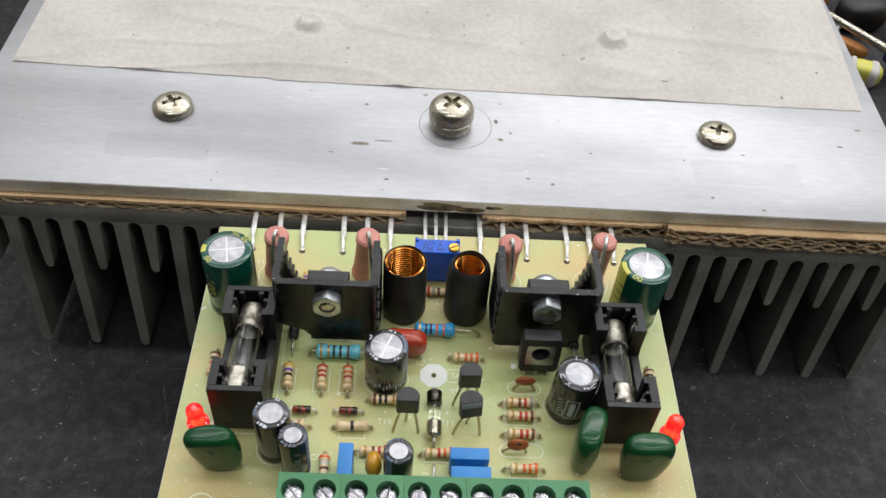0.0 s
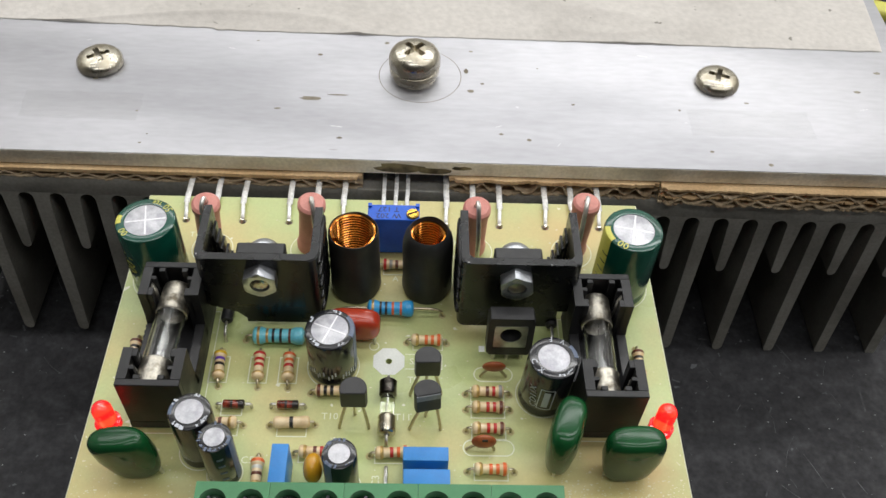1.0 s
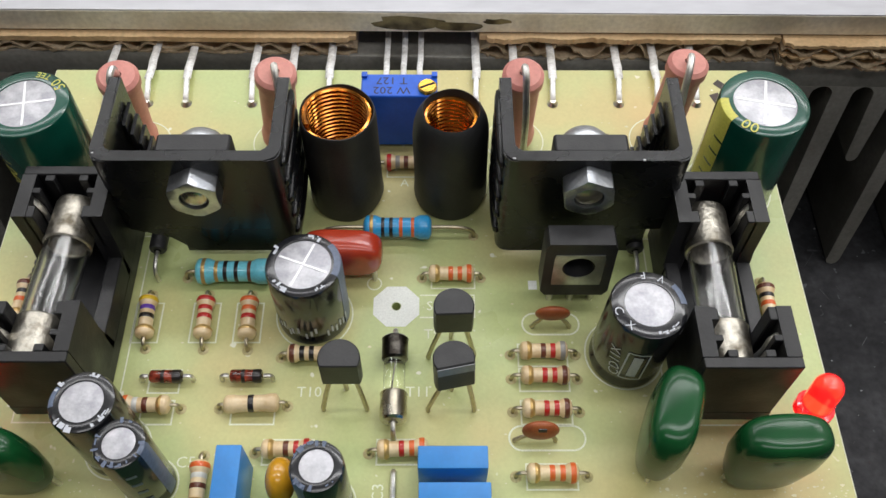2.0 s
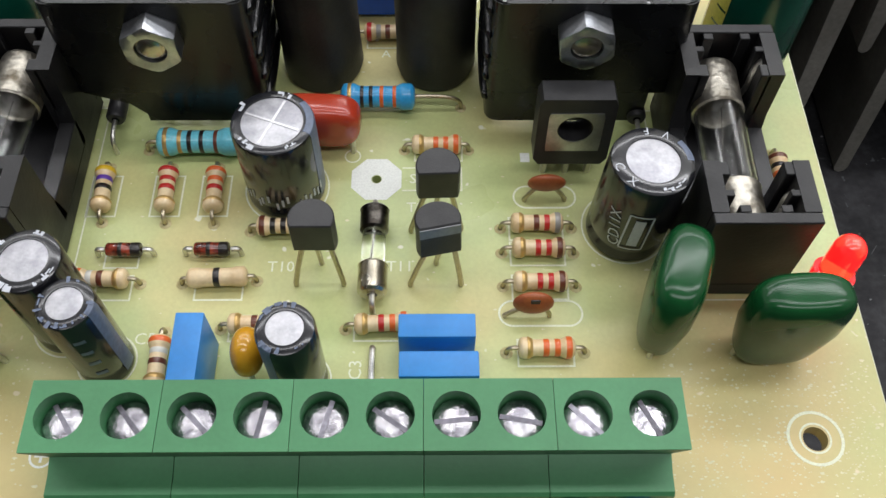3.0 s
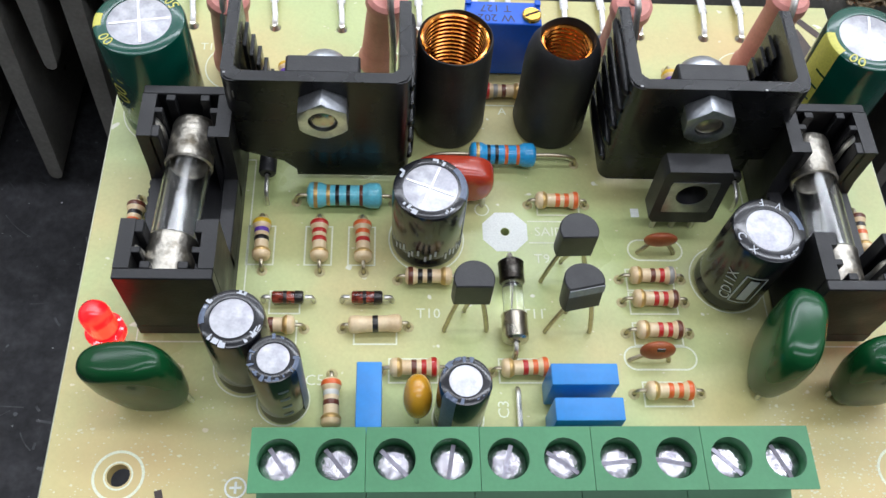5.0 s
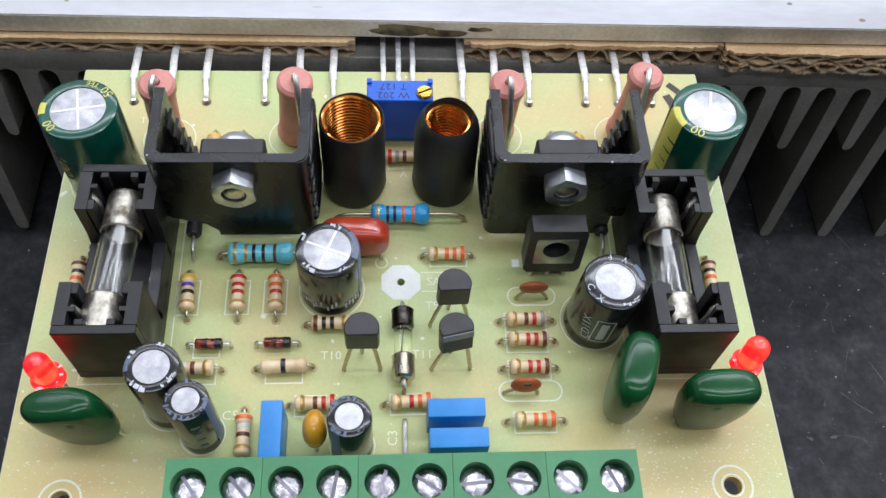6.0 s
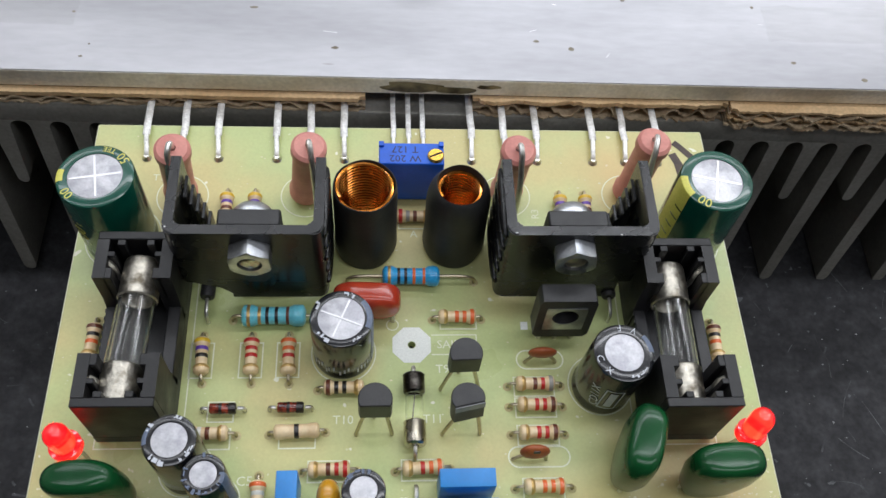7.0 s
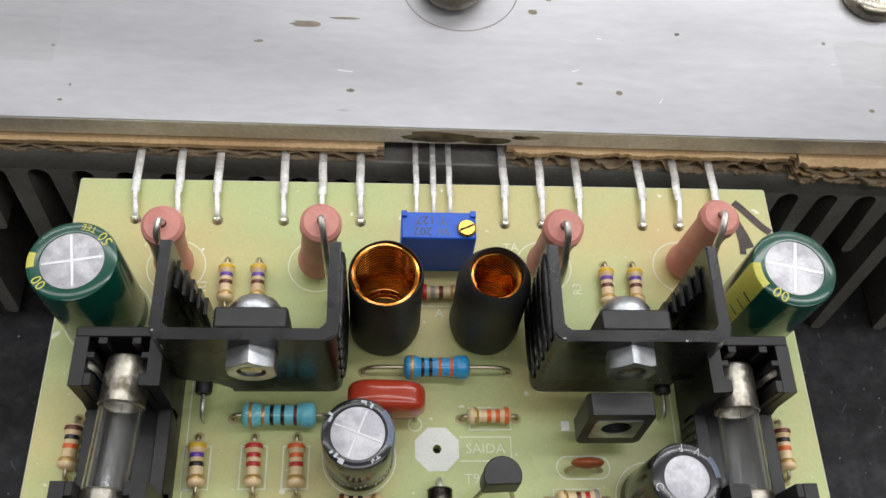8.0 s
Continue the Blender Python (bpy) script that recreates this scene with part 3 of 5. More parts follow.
def cardboard(x0, x1, y0, torn, seed, label, waves=1):
    """Torn corrugated strip: a flat liner above, crushed flutes, and a ragged liner below."""
    c = thing("cardboard_strip", (0, 0, 0), SINK_TURN, label, "cardboard", "cardboard under the plate")
    n = int((x1 - x0) / 0.3)

    def wave(x, rate, k):
        return noise.noise(Vector((x * rate, k, seed)))

    def bottom(x):
        return BASE_Z + 0.1 - 0.0138 * x

    def layer(z_of, thick, k, rough, out, tilt=0.0):
        bm, cols = B(), []
        for i in range(n + 1):
            x = x0 + (x1 - x0) * i / n
            fray = 0.0 if 3 < i < n - 3 else -0.5
            f = y0 - out - fray + rough * wave(x, 0.25, k) + rough * 0.7 * wave(x, 1.3, k + 5) + rough * 0.4 * wave(x, 3.7, k + 7)
            z, sag = z_of(x), tilt * wave(x, 0.5, k + 2)
            cols.append([bm.verts.new(p) for p in ((x, f, z + sag), (x, f + 1.0, z), (x, 46.5, z), (x, 46.5, z - thick), (x, f + 1.0, z - thick), (x, f, z + sag - thick))])
        for p, q in zip(cols, cols[1:]):
            for j in range(6):
                bm.faces.new((p[j], p[(j + 1) % 6], q[(j + 1) % 6], q[j]))
        bm.faces.new(cols[0]), bm.faces.new(cols[-1][::-1])
        return bm

    part("upper_liner", layer(lambda x: 1.46 - 0.1 * (1 + wave(x, 0.06, 3)) - 0.12 * torn * max(0, wave(x, 0.4, 4)), 0.85 if waves == 1 else 0.55, 1, 0.12 + 0.3 * torn, 0.55), CARD, c, "smooth tan paper liner")
    top = 0.62 if waves == 1 else 0.85
    for w in range(waves):
        def flute(x, w=w):
            span = (top - bottom(x)) / waves
            mid = top - span * (w + 0.5)
            crush = 0.7 + 0.4 * wave(x, 0.11, 20 + w)
            return mid + 0.11 + span * 0.46 * crush * math.sin(2 * math.pi * x / 5.2 + 2.2 * wave(x, 0.13, 30 + w) + 2 * w)
        part("flute", layer(flute, 0.36, 40 + w, 0.35 + 0.5 * torn, 0.55 + 0.2 * w, 0.25), CARD_FLUTE, c, "torn wavy inner layer")
        part("flute_liner", layer(lambda x, w=w: top - (top - bottom(x)) / waves * (w + 1) + 0.24 + 0.16 * wave(x, 0.3, 50 + w), 0.32, 60 + w, 0.4 + 0.6 * torn, 0.5 + 0.1 * w, 0.4), CARD_FLUTE if w == waves - 1 else CARD, c, "ragged paper liner")
    return c


cardboard(-109.5, -7.0, 42.1, 0.1, 1.0, "torn corrugated cardboard strip under the plate")
cardboard(10.2, 52.0, 42.3, 0.9, 2.0, "short torn corrugated cardboard strip under the plate")
cardboard(52.3, 111.5, 41.2, 0.7, 4.0, "thick frayed corrugated cardboard strip under the plate", 2)


# ---- power transistors under the plate ----
def lead_path(x, pad_x, y_pad, wobble):
    """The wide part of a lead, and the narrow leg that goes down into its pad."""
    mid = x + (pad_x - x) * 0.55
    wide = [(x, 48.5, -0.5), (x, 42.4, -0.5), (x, 41.0, -0.35), (x + (mid - x) * 0.5, 38.4, 0.35), (mid - wobble, 36.6, 0.8), (mid, 34.4, 1.0)]
    narrow = [(mid, 34.5, 1.0), (mid + (pad_x - mid) * 0.4, 33.4, 1.02)] + arc((pad_x, y_pad + 1.2, 0.95), (pad_x, y_pad + 0.1, 0.9), (pad_x, y_pad, -0.3), 4)
    return wide, narrow


def add_sweep(bm, points, r, flat):
    sweep(bm, points, r, 8, flat)
    return bm


def power_transistor(x, pads, width, depth, label, r):
    t = thing("power_transistor", (0, 0, 0), 0, label, "transistor", "transistors under the plate")
    part("body", box(B(), x - width / 2, x + width / 2, 47.6, 47.6 + depth, -1.0, 1.4, 0.2, 1), BLACK_EPOXY, t)
    for i, p in enumerate(pads):
        wide, narrow = lead_path(p * 1.02, p, 30.8 if abs(p) > 4 else 31.6, 0.12 * math.sin(p * 3))
        part("lead", add_sweep(sweep(B(), wide, r, 8, 0.45), narrow, r * 0.68, 0.7), DULL_TIN, t, "tinned bent lead")
        part("solder_joint", lathe(B(), [(0.75, 0.0), (0.55, 0.25), (0.38, 0.6), (0, 0.65)], 12, (p, 30.8 if abs(p) > 4 else 31.6, 0.02)), SOLDER, t)
    return t


for x, pads in ((-34.0, (-39.2, -33.7, -28.6)), (-14.8, (-19.9, -14.8, -9.7)), (14.9, (9.8, 14.9, 20.0)), (34.0, (28.8, 33.9, 39.1))):
    power_transistor(x, pads, 15.6, 20, "black power transistor clamped under the plate, tinned leads", 0.56)
power_transistor(0.1, (-2.2, 0.15, 2.35), 8.0, 11, "small black transistor clamped under the plate", 0.4)

# ---- circuit board ----
board = thing("circuit_board", (0, 0, 0), 0, "pale yellow-green fibreglass circuit board with white print", "circuit board")
BX0, BX1, BY0, BY1 = -47.3, 47.2, -39.5, 37.1
me = mesh_of("laminate", box(B(), BX0, BX1, BY0, BY1, -1.6, 0.0, 0.2, 1), FR4)
# Sides and bevel take the whitened colour, a painted highlight along the rim.
me.materials.append(FR4_LIT_EDGE)
for p in me.polygons:
    if abs(p.normal.z) < 0.9:
        p.material_index = 1
lam = new("laminate", me)
lam.parent = board
bm = B()
for x, y, r in ((-39.9, -28.3, 1.12), (39.9, -28.4, 1.12), (0.0, 0.0, 0.5)):
    lathe(bm, [(0, -3), (r, -3), (r, 2), (0, 2)], 28, (x, y, 0))
bmesh.ops.recalc_face_normals(bm, faces=bm.faces)
bm.transform(Matrix.Scale(M, 4))
tool = bpy.data.meshes.new("drill")
bm.to_mesh(tool)
bm.free()
drill = bpy.data.objects.new("drill", tool)
cutter = lam.modifiers.new("holes", "BOOLEAN")
cutter.operation, cutter.object, cutter.solver = "DIFFERENCE", drill, "EXACT"
scene.collection.objects.link(drill)
bpy.context.view_layer.update()
holed = bpy.data.meshes.new_from_object(lam.evaluated_get(bpy.context.evaluated_depsgraph_get()))
lam.modifiers.clear()
lam.data = holed
bpy.data.objects.remove(drill)

Z = 0.03
bm = B()
for x in (-39.9, 39.9):
    strip(bm, circle(x, -28.35, 2.42, 40), 0.28, Z, True)
    strip(bm, circle(x, -28.35, 1.36, 32), 0.18, Z, True)
for a, b in (((-28.0, 0.4), (-27.6, -4.6)), ((-21.5, 0.4), (-21.2, -4.6)), ((-16.6, 0.4), (-16.3, -4.6))):
    strip(bm, [(a[0] - 1.5, b[1]), (a[0] - 1.5, a[1]), (a[0] + 1.5, a[1]), (a[0] + 1.5, b[1])], 0.18, Z, True)
for x0, x1, y in ((13.6, 19.0, -6.2), (13.6, 19.0, -9.15), (13.6, 19.0, -12.95), (13.8, 19.0, -19.95), (4.0, 9.0, 3.7), (-1.6, 3.4, -17.3), (-13.4, -8.2, -17.3), (-17.2, -12.6, -12.9), (-26.8, -23.4, -12.9), (-26.5, -23.2, -9.3), (-1.6, 2.8, 19.9)):
    strip(bm, [(x0, y - 1.35), (x0, y + 1.35), (x1, y + 1.35), (x1, y - 1.35)], 0.18, Z, True)
for cx, cy, w in ((17.45, -2.3, 6.4), (16.2, -15.8, 8.0)):
    strip(bm, [(cx + (w / 2 - 1.35) * (1 if c > 0 else -1) + 1.35 * c, cy + 1.35 * s) for c, s in ((math.cos(2 * math.pi * (i + .5) / 28), math.sin(2 * math.pi * (i + .5) / 28)) for i in range(28))], 0.2, Z, True)
strip(bm, [(2.7, 1.45), (8.9, 1.45), (8.9, -1.45), (2.7, -1.45)], 0.16, Z)
for cx, cy, r in ((-33.2, 23.9, 3.7), (-15.2, 24.2, 3.7), (14.6, 24.4, 3.7), (33.2, 24.6, 3.7), (-9.2, -1.1, 4.3), (25.3, -6, 4.3), (-2.6, 3.0, 0.8), (-6.2, -22.6, 2.7), (-28.4, -16.8, 3.4), (-24.3, -20.6, 2.7), (-40.7, 16.9, 5.3), (40.8, 16.9, 5.3)):
    strip(bm, circle(cx, cy, r, 36), 0.16, Z, True)
for cx, cy, w, h in ((-34.8, -2.2, 10.8, 23.6), (34.6, -2.6, 10.8, 23.6)):
    strip(bm, [(cx - w / 2, cy - h / 2), (cx + w / 2, cy - h / 2), (cx + w / 2, cy + h / 2), (cx - w / 2, cy + h / 2)], 0.16, Z, True)
tagged(part("silkscreen", bm, SILK_DIM, board, "thin white printed outlines"), kind="stuff")
bm = B()
for body, size, x, y, turn in (("SAIDA", 1.7, 5.8, 0.0, 0), ("T9", 1.7, 4.1, -3.6, 0), ("T10", 1.7, -9.1, -10.6, 0), ("T11", 1.7, 2.6, -10.6, 0), ("T1", 1.6, -37.0, 27.2, 0),
                               ("T2", 1.6, -16.6, 27.2, 0), ("R1", 1.6, -29.6, 21.2, 90), ("R3", 1.6, 18.9, 21.2, 90), ("A", 1.6, 0.6, 17.6, 0), ("TA", 1.6, 10.4, 27.2, 0), ("C5", 1.7, -21.2, -18.4, 0), ("C3", 1.7, -1.3, -21.6, 90)):
    text_mesh(bm, body, size, pose(x, y, Z, 0, 0, turn))
tagged(part("lettering", bm, SILK_DIM, board, "white printed part names"), kind="stuff")
bm = B()
n = 32
outer = []
for i in range(n):
    a = 2 * math.pi * i / n
    k = 2.62 / math.cos((a + math.pi / 8) % (math.pi / 4) - math.pi / 8)
    outer.append((bm.verts.new((k * math.cos(a), k * math.sin(a), Z)), bm.verts.new((0.55 * math.cos(a), 0.55 * math.sin(a), Z))))
for i in range(n):
    a, b = outer[i], outer[(i + 1) % n]
    bm.faces.new((a[0], b[0], b[1], a[1]))
part("white_octagon", bm, SILK, board, "solid white printed octagon round a small hole")
part("plus_ring", strip(B(), circle(-28.4, -29.6, 1.0, 20), 0.2, Z, True), SILK, board, "printed ring of a plus sign")
part("plus_bar", strip(B(), [(-29.0, -29.6), (-27.8, -29.6)], 0.25, Z), SILK, board)
part("plus_bar", strip(B(), [(-28.4, -30.2), (-28.4, -29.0)], 0.25, Z + 0.01), SILK, board)
part("white_patch", strip(B(), [(15.7, 2.2), (15.7, 3.4)], 1.0, Z), SILK, board, "small solid white printed patch")
for k, (stroke, w) in enumerate((([(-35.9, -29.8), (-35.6, -30.8), (-35.1, -31.7), (-34.4, -32.5), (-33.8, -32.8), (-33.3, -32.5), (-33.0, -31.9)], 0.75), ([(-34.4, -32.6), (-34.9, -33.3), (-35.4, -34.0), (-36.2, -35.0)], 0.9), ([(-33.2, -32.4), (-32.5, -32.6)], 1.3),
                  ([(42.3, 34.8), (43.1, 34.0), (44.5, 32.3), (45.6, 31.0), (46.7, 30.0)], 1.1), ([(41.7, 32.6), (42.3, 31.0), (42.9, 29.4), (43.4, 27.6)], 1.3), ([(42.2, 30.6), (42.4, 28.4), (42.3, 26.6)], 0.9))):
    part("pen_mark", strip(B(), stroke, w, Z + 0.004 * k), PEN, board, "dark pen stroke")

bm = B()
flecks = random.Random(21)
for k in range(1900):
    zone = flecks.random()
    if zone < 0.55:
        x, y = flecks.uniform(26, 46.5), flecks.gauss(-27.5, 4.5)
    elif zone < 0.75:
        x, y = flecks.uniform(-46.5, -26), flecks.gauss(-27, 4)
    else:
        x, y = flecks.uniform(-46, 46), flecks.uniform(-36, 36)
    if BY0 + 1 < y < BY1 - 1 and math.hypot(abs(x) - 39.9, y + 28.35) > 2.3:
        r, a = abs(flecks.gauss(0.0, 0.055)) + 0.025, flecks.uniform(0, 3.14)
        s = flecks.uniform(1.0, 2.2)
        bm.faces.new([bm.verts.new((x + r * s * math.cos(a + q) * k2, y + r * math.sin(a + q) * k2, 0.012 + 0.00001 * k)) for q, k2 in ((0, 1), (1.1, 0.8), (2.2, 1), (3.4, 0.7), (4.6, 1))])
tagged(part("flux_residue", bm, FLUX, board, "whitish specks of dried flux"), kind="stuff")

# ---- terminal blocks ----
def terminal_block(x, slots):
    t = thing("terminal_block", (x, 0, 0), 0, "green two-way screw terminal block on the board edge", "terminal block", "row of terminal blocks")
    w, yb, yf, zt = 5.12, -26.9, -32.8, 10.5
    bm = B()
    for s in (-1, 1):
        holed_square(bm, s * w / 2, (yb + yf) / 2, w - 0.02, yb - yf, 1.92, zt, 3.2)
    bmesh.ops.remove_doubles(bm, verts=bm.verts, dist=0.03)
    x0, x1 = -w + 0.02, w - 0.02
    profile = [(yb, zt), (yb, 0.0), (-34.3, 0.0), (-34.3, 0.8), (-33.6, 1.0), (-33.6, 2.8), (-34.2, 2.9), (-34.5, 3.2), (-34.5, 3.8), (-34.2, 4.1), (-32.6, 4.2), (-31.2, 4.6), (-31.4, 5.4), (yf, zt - 0.15), (yf + 0.1, zt)]
    lo, hi = [bm.verts.new((x0, y, z)) for y, z in profile], [bm.verts.new((x1, y, z)) for y, z in profile]
    for a in range(len(profile) - 1):
        bm.faces.new((lo[a], lo[a + 1], hi[a + 1], hi[a]))
    bm.faces.new(lo), bm.faces.new(hi[::-1])
    part("housing", bm, GREEN_TERM, t, sharp=25)
    for s, turn in zip((-1, 1), slots):
        sc = part("screw", lathe(B(), [(1.86, 8.2), (1.82, 8.95), (1.6, 9.14), (0.9, 9.2), (0, 9.22)], 28, (s * w / 2, (yb + yf) / 2 - 0.05, 0)), SCREW_FACE, t, "worn slotted steel screw")
        # The slot is a solid bar, its shade given by darker metal.
        own = box(B(), -1.72, 1.72, -0.2, 0.2, 8.8, 9.25)
        own.transform(pose(s * w / 2, (yb + yf) / 2 - 0.05, 0, 0, 0, turn))
        part("slot", own, SLOT_SHADE, sc)
        # No hollow is cut; a dark plate paints the shade in the entry.
        part("wire_opening", box(B(), s * w / 2 - 1.6, s * w / 2 + 1.6, -33.75, -33.55, 0.9, 2.75, 0.05, 1), RECESS_SHADE, t, "square wire entry, its inner shade painted dark")
    return t


for k, slots in enumerate(((125, 130), (135, 80), (75, 145), (5, 170), (135, 115))):
    terminal_block(-20.6 + 10.27 * k, slots)

for x, colour, bend in ((-22.9, "red", -2), (-17.9, "orange", 1), (-2.5, "brown", 0), (2.6, "green", 2), (17.8, "black", 1), (22.9, "blue", 3)):
    w = thing("wire", (x, -33.6, 1.8), 0, colour + " insulated wire held in a terminal block", "wire", "wires in the terminals")
    pts = [(0, 0, 0), (0, -3, 0)] + arc((0, -3.5, 0), (bend * 0.5, -14, -1), (bend, -20, -24), 6) + arc((bend, -21, -32), (bend * 1.5, -25, MAT_Z - 1.5), (bend * 2, -60, MAT_Z - 1.5), 6)
    part("insulation", sweep(B(), pts, 1.15, 12), INSULATION[colour], w)


# ---- components on the board ----
def add(bm, own, m=None):
    """Joins another bmesh into bm, moved by the pose m (millimetres)."""
    if m is not None:
        own.transform(m)
    me = bpy.data.meshes.new("joined")
    own.to_mesh(me)
    own.free()
    bm.from_mesh(me)
    bpy.data.meshes.remove(me)
    return bm


def pillow(bm, a, b, c, at=(0, 0, 0), e1=0.55, e2=0.5, nu=36, nv=18, narrow=0.0, foot=None):
    """A rounded body of half sizes a, b, c; narrow: how much it thins towards its foot."""
    def power(v, e):
        return math.copysign(abs(v) ** e, v)
    rings = []
    for j in range(nv + 1):
        p = -math.pi / 2 + math.pi * j / nv
        k, h = power(math.cos(p), e2), power(math.sin(p), e2)
        if j in (0, nv):
            rings.append([bm.verts.new((at[0], at[1], at[2] + c * h))])
            continue
        if foot and h < 0:
            k = power(math.cos(p), foot)
        k *= 1 - narrow * max(0.0, -h)
        rings.append([bm.verts.new((at[0] + a * k * power(math.cos(2 * math.pi * i / nu), e1), at[1] + b * k * power(math.sin(2 * math.pi * i / nu), e1), at[2] + c * h)) for i in range(nu)])
    for p, q in zip(rings, rings[1:]):
        for i in range(nu):
            f = list(dict.fromkeys([p[i % len(p)], p[(i + 1) % len(p)], q[(i + 1) % len(q)], q[i % len(q)]]))
            bm.faces.new(f)
    return bm


def ring_band(profile_r, x0, x1, n=20):
    xs = [x0 + (x1 - x0) * i / 4 for i in range(5)]
    return lathe(B(), [(profile_r(x) + (0.035 if 0 < i < 4 else 0.0), x) for i, x in enumerate(xs)], n, axis="x")


SPACING = {4: (-0.385, -0.185, 0.015, 0.30), 5: (-0.225, -0.05, 0.095, 0.216, 0.38), 1: (0.0,)}


def resistor(a, b, bands, label, body=None, length=5.25, r=1.03, thin=0.23, arch=0.0, lift=0.15, group="resistors", name="resistor"):
    """An axial resistor with its value end at a; bands are counted from there."""
    a, b = Vector((a[0], a[1], 0)), Vector((b[0], b[1], 0))
    span = (b - a).length * (0.9 if length < 6 else 1.0)
    t = thing(name, ((a + b) / 2)[:], math.degrees(math.atan2(b.y - a.y, b.x - a.x)), label, name.split("_")[-1], group)
    h, z = length / 2, r + lift
    bulge = length * 0.17

    def radius(x):
        d = h - abs(x)
        if d < 0.5:
            return r * math.sqrt(max(0.0, 1 - ((0.5 - d) / 0.5) ** 2)) * 0.55 + r * 0.45
        k = min(max((d - bulge) / (length * 0.1), 0), 1)
        return r - thin * (k * k * (3 - 2 * k))
    prof = [(0, -h), (0.32, -h)] + [(radius(x), x) for x in [-h + 0.02 + (length - 0.04) * i / 30 for i in range(31)]] + [(0.32, h), (0, h)]
    own = lathe(B(), prof, 20, axis="x")
    own.transform(pose(0, 0, z))
    part("body", own, body or CREAM, t, sharp=60)
    for k, colour in zip(SPACING[len(bands)], bands):
        half = length * (0.052 if len(bands) < 5 else 0.026)
        own = ring_band(radius, k * length - half, k * length + half)
        own.transform(pose(0, 0, z))
        part("band", own, BAND[colour], t, colour + " painted band", 60)
    for s in (-1, 1):
        e = s * span / 2
        pts = [(s * (h - 0.1), 0, z), (s * (h + 0.1), 0, z + arch * 0.6)] + arc((s * (h + (span / 2 - h) * 0.35), 0, z + arch * 0.9), (e, 0, z + arch * 0.7), (e, 0, z * 0.3), 7) + [(e, 0, -0.8)]
        part("lead", sweep(B(), pts, 0.23, 8), LEAD, t)
        part("solder_pad", lathe(B(), [(0.62, 0.02), (0.5, 0.09), (0.3, 0.16)], 12, (e, 0, 0)), PAD, t)
    return t


CR = "cream carbon-film resistor with coloured bands, lying on the board"
resistor((-28.0, 1.9), (-27.6, -5.8), ("yellow", "violet", "black", "gold"), CR)
resistor((-21.5, 1.9), (-21.2, -5.9), ("red", "red", "red", "gold"), CR)
resistor((-16.6, 1.9), (-16.3, -6.0), ("orange", "orange", "red", "gold"), CR)
resistor((10.1, 3.7), (2.5, 3.7), ("orange", "orange", "orange", "gold"), CR)
resistor((-3.2, 20.0), (4.6, 20.0), ("red", "grey", "brown", "gold"), "cream banded resistor standing between two coils")
resistor((-12.9, -6.5), (-5.2, -6.5), ("brown", "black", "black", "gold"), CR)
resistor((-30.0, -12.5), (-22.2, -12.5), ("orange", "white", "brown", "gold"), CR)
resistor((-18.9, -12.5), (-10.9, -12.2), ("black",), "cream zero-ohm link with one black band", r=1.0, thin=0.1, length=5.8)
resistor((20.3, -6.2), (12.3, -6.2), ("grey", "red", "brown", "gold"), CR)
resistor((20.3, -9.15), (12.3, -9.1), ("brown", "red", "red", "gold"), CR)
resistor((20.2, -12.95), (12.3, -12.9), ("brown", "red", "red", "gold"), CR)
resistor((20.4, -19.95), (12.3, -19.95), ("orange", "orange", "orange", "gold"), CR)
resistor((-6.8, -17.3), (-14.6, -17.4), ("red", "red", "brown", "gold"), CR)
resistor((5.0, -17.2), (-2.8, -17.5), ("orange", "orange", "red", "gold"), CR)
resistor((-19.4, -17.3), (-19.2, -25.2), ("orange", "white", "brown", "gold"), CR)
resistor((-42.1, 4.2), (-42.4, -3.9), ("brown", "black", "orange", "gold"), "cream banded resistor beside a fuse holder")
resistor((42.2, 3.6), (42.0, -4.4), ("brown", "black", "orange", "gold"), "cream banded resistor beside a fuse holder")
for x in (-26.6, -22.6, 22.7, 26.5):
    resistor((x, 25.2), (x + (0.2 if x < 0 else -0.2), 17.0), ("yellow", "violet", "brown", "gold"), "cream banded resistor behind the black bracket")
resistor((-13.0, 3.7), (-24.3, 3.7), ("brown", "black", "black", "gold", "gold"), "large sky-blue metal-film resistor lying on the board", BLUE_R1, 8.6, 1.5, 0.3)
resistor((9.0, 9.6), (-9.0, 9.6), ("orange", "orange", "black", "black", "gold"), "large blue metal-film resistor with long arched leads", BLUE_R2, 8.0, 1.45, 0.3, 0.1, 0.5)


def glass_diode(x0, x1, y, label):
    t = thing("diode", ((x0 + x1) / 2, y, 0), 0, label, "diode", "small diodes")
    own = lathe(B(), [(0.25, -1.7), (0.6, -1.66), (0.72, -1.5), (0.72, 1.5), (0.6, 1.66), (0.25, 1.7)], 18, axis="x")
    own.transform(pose(0, 0, 1.1))
    part("glass_body", own, DIODE_RED, t)
    own = lathe(B(), [(0.7, 0.75), (0.745, 0.8), (0.745, 1.52), (0.62, 1.68), (0.25, 1.72)], 18, axis="x")
    own.transform(pose(0, 0, 1.1))
    part("black_band", own, BAND["black"], t)
    own = lathe(B(), [(0.72, -0.45), (0.74, -0.4), (0.74, -0.1), (0.72, -0.05)], 18, axis="x")
    own.transform(pose(0, 0, 1.1))
    part("black_band", own, BAND["black"], t)
    e = (x1 - x0) / 2
    for s in (-1, 1):
        part("lead", sweep(B(), [(s * 1.9, 0, 1.1)] + arc((s * 2.3, 0, 1.15), (s * e, 0, 1.2), (s * e, 0, 0.4), 5) + [(s * e, 0, -0.8)], 0.27, 8), TIN, t)
    return t


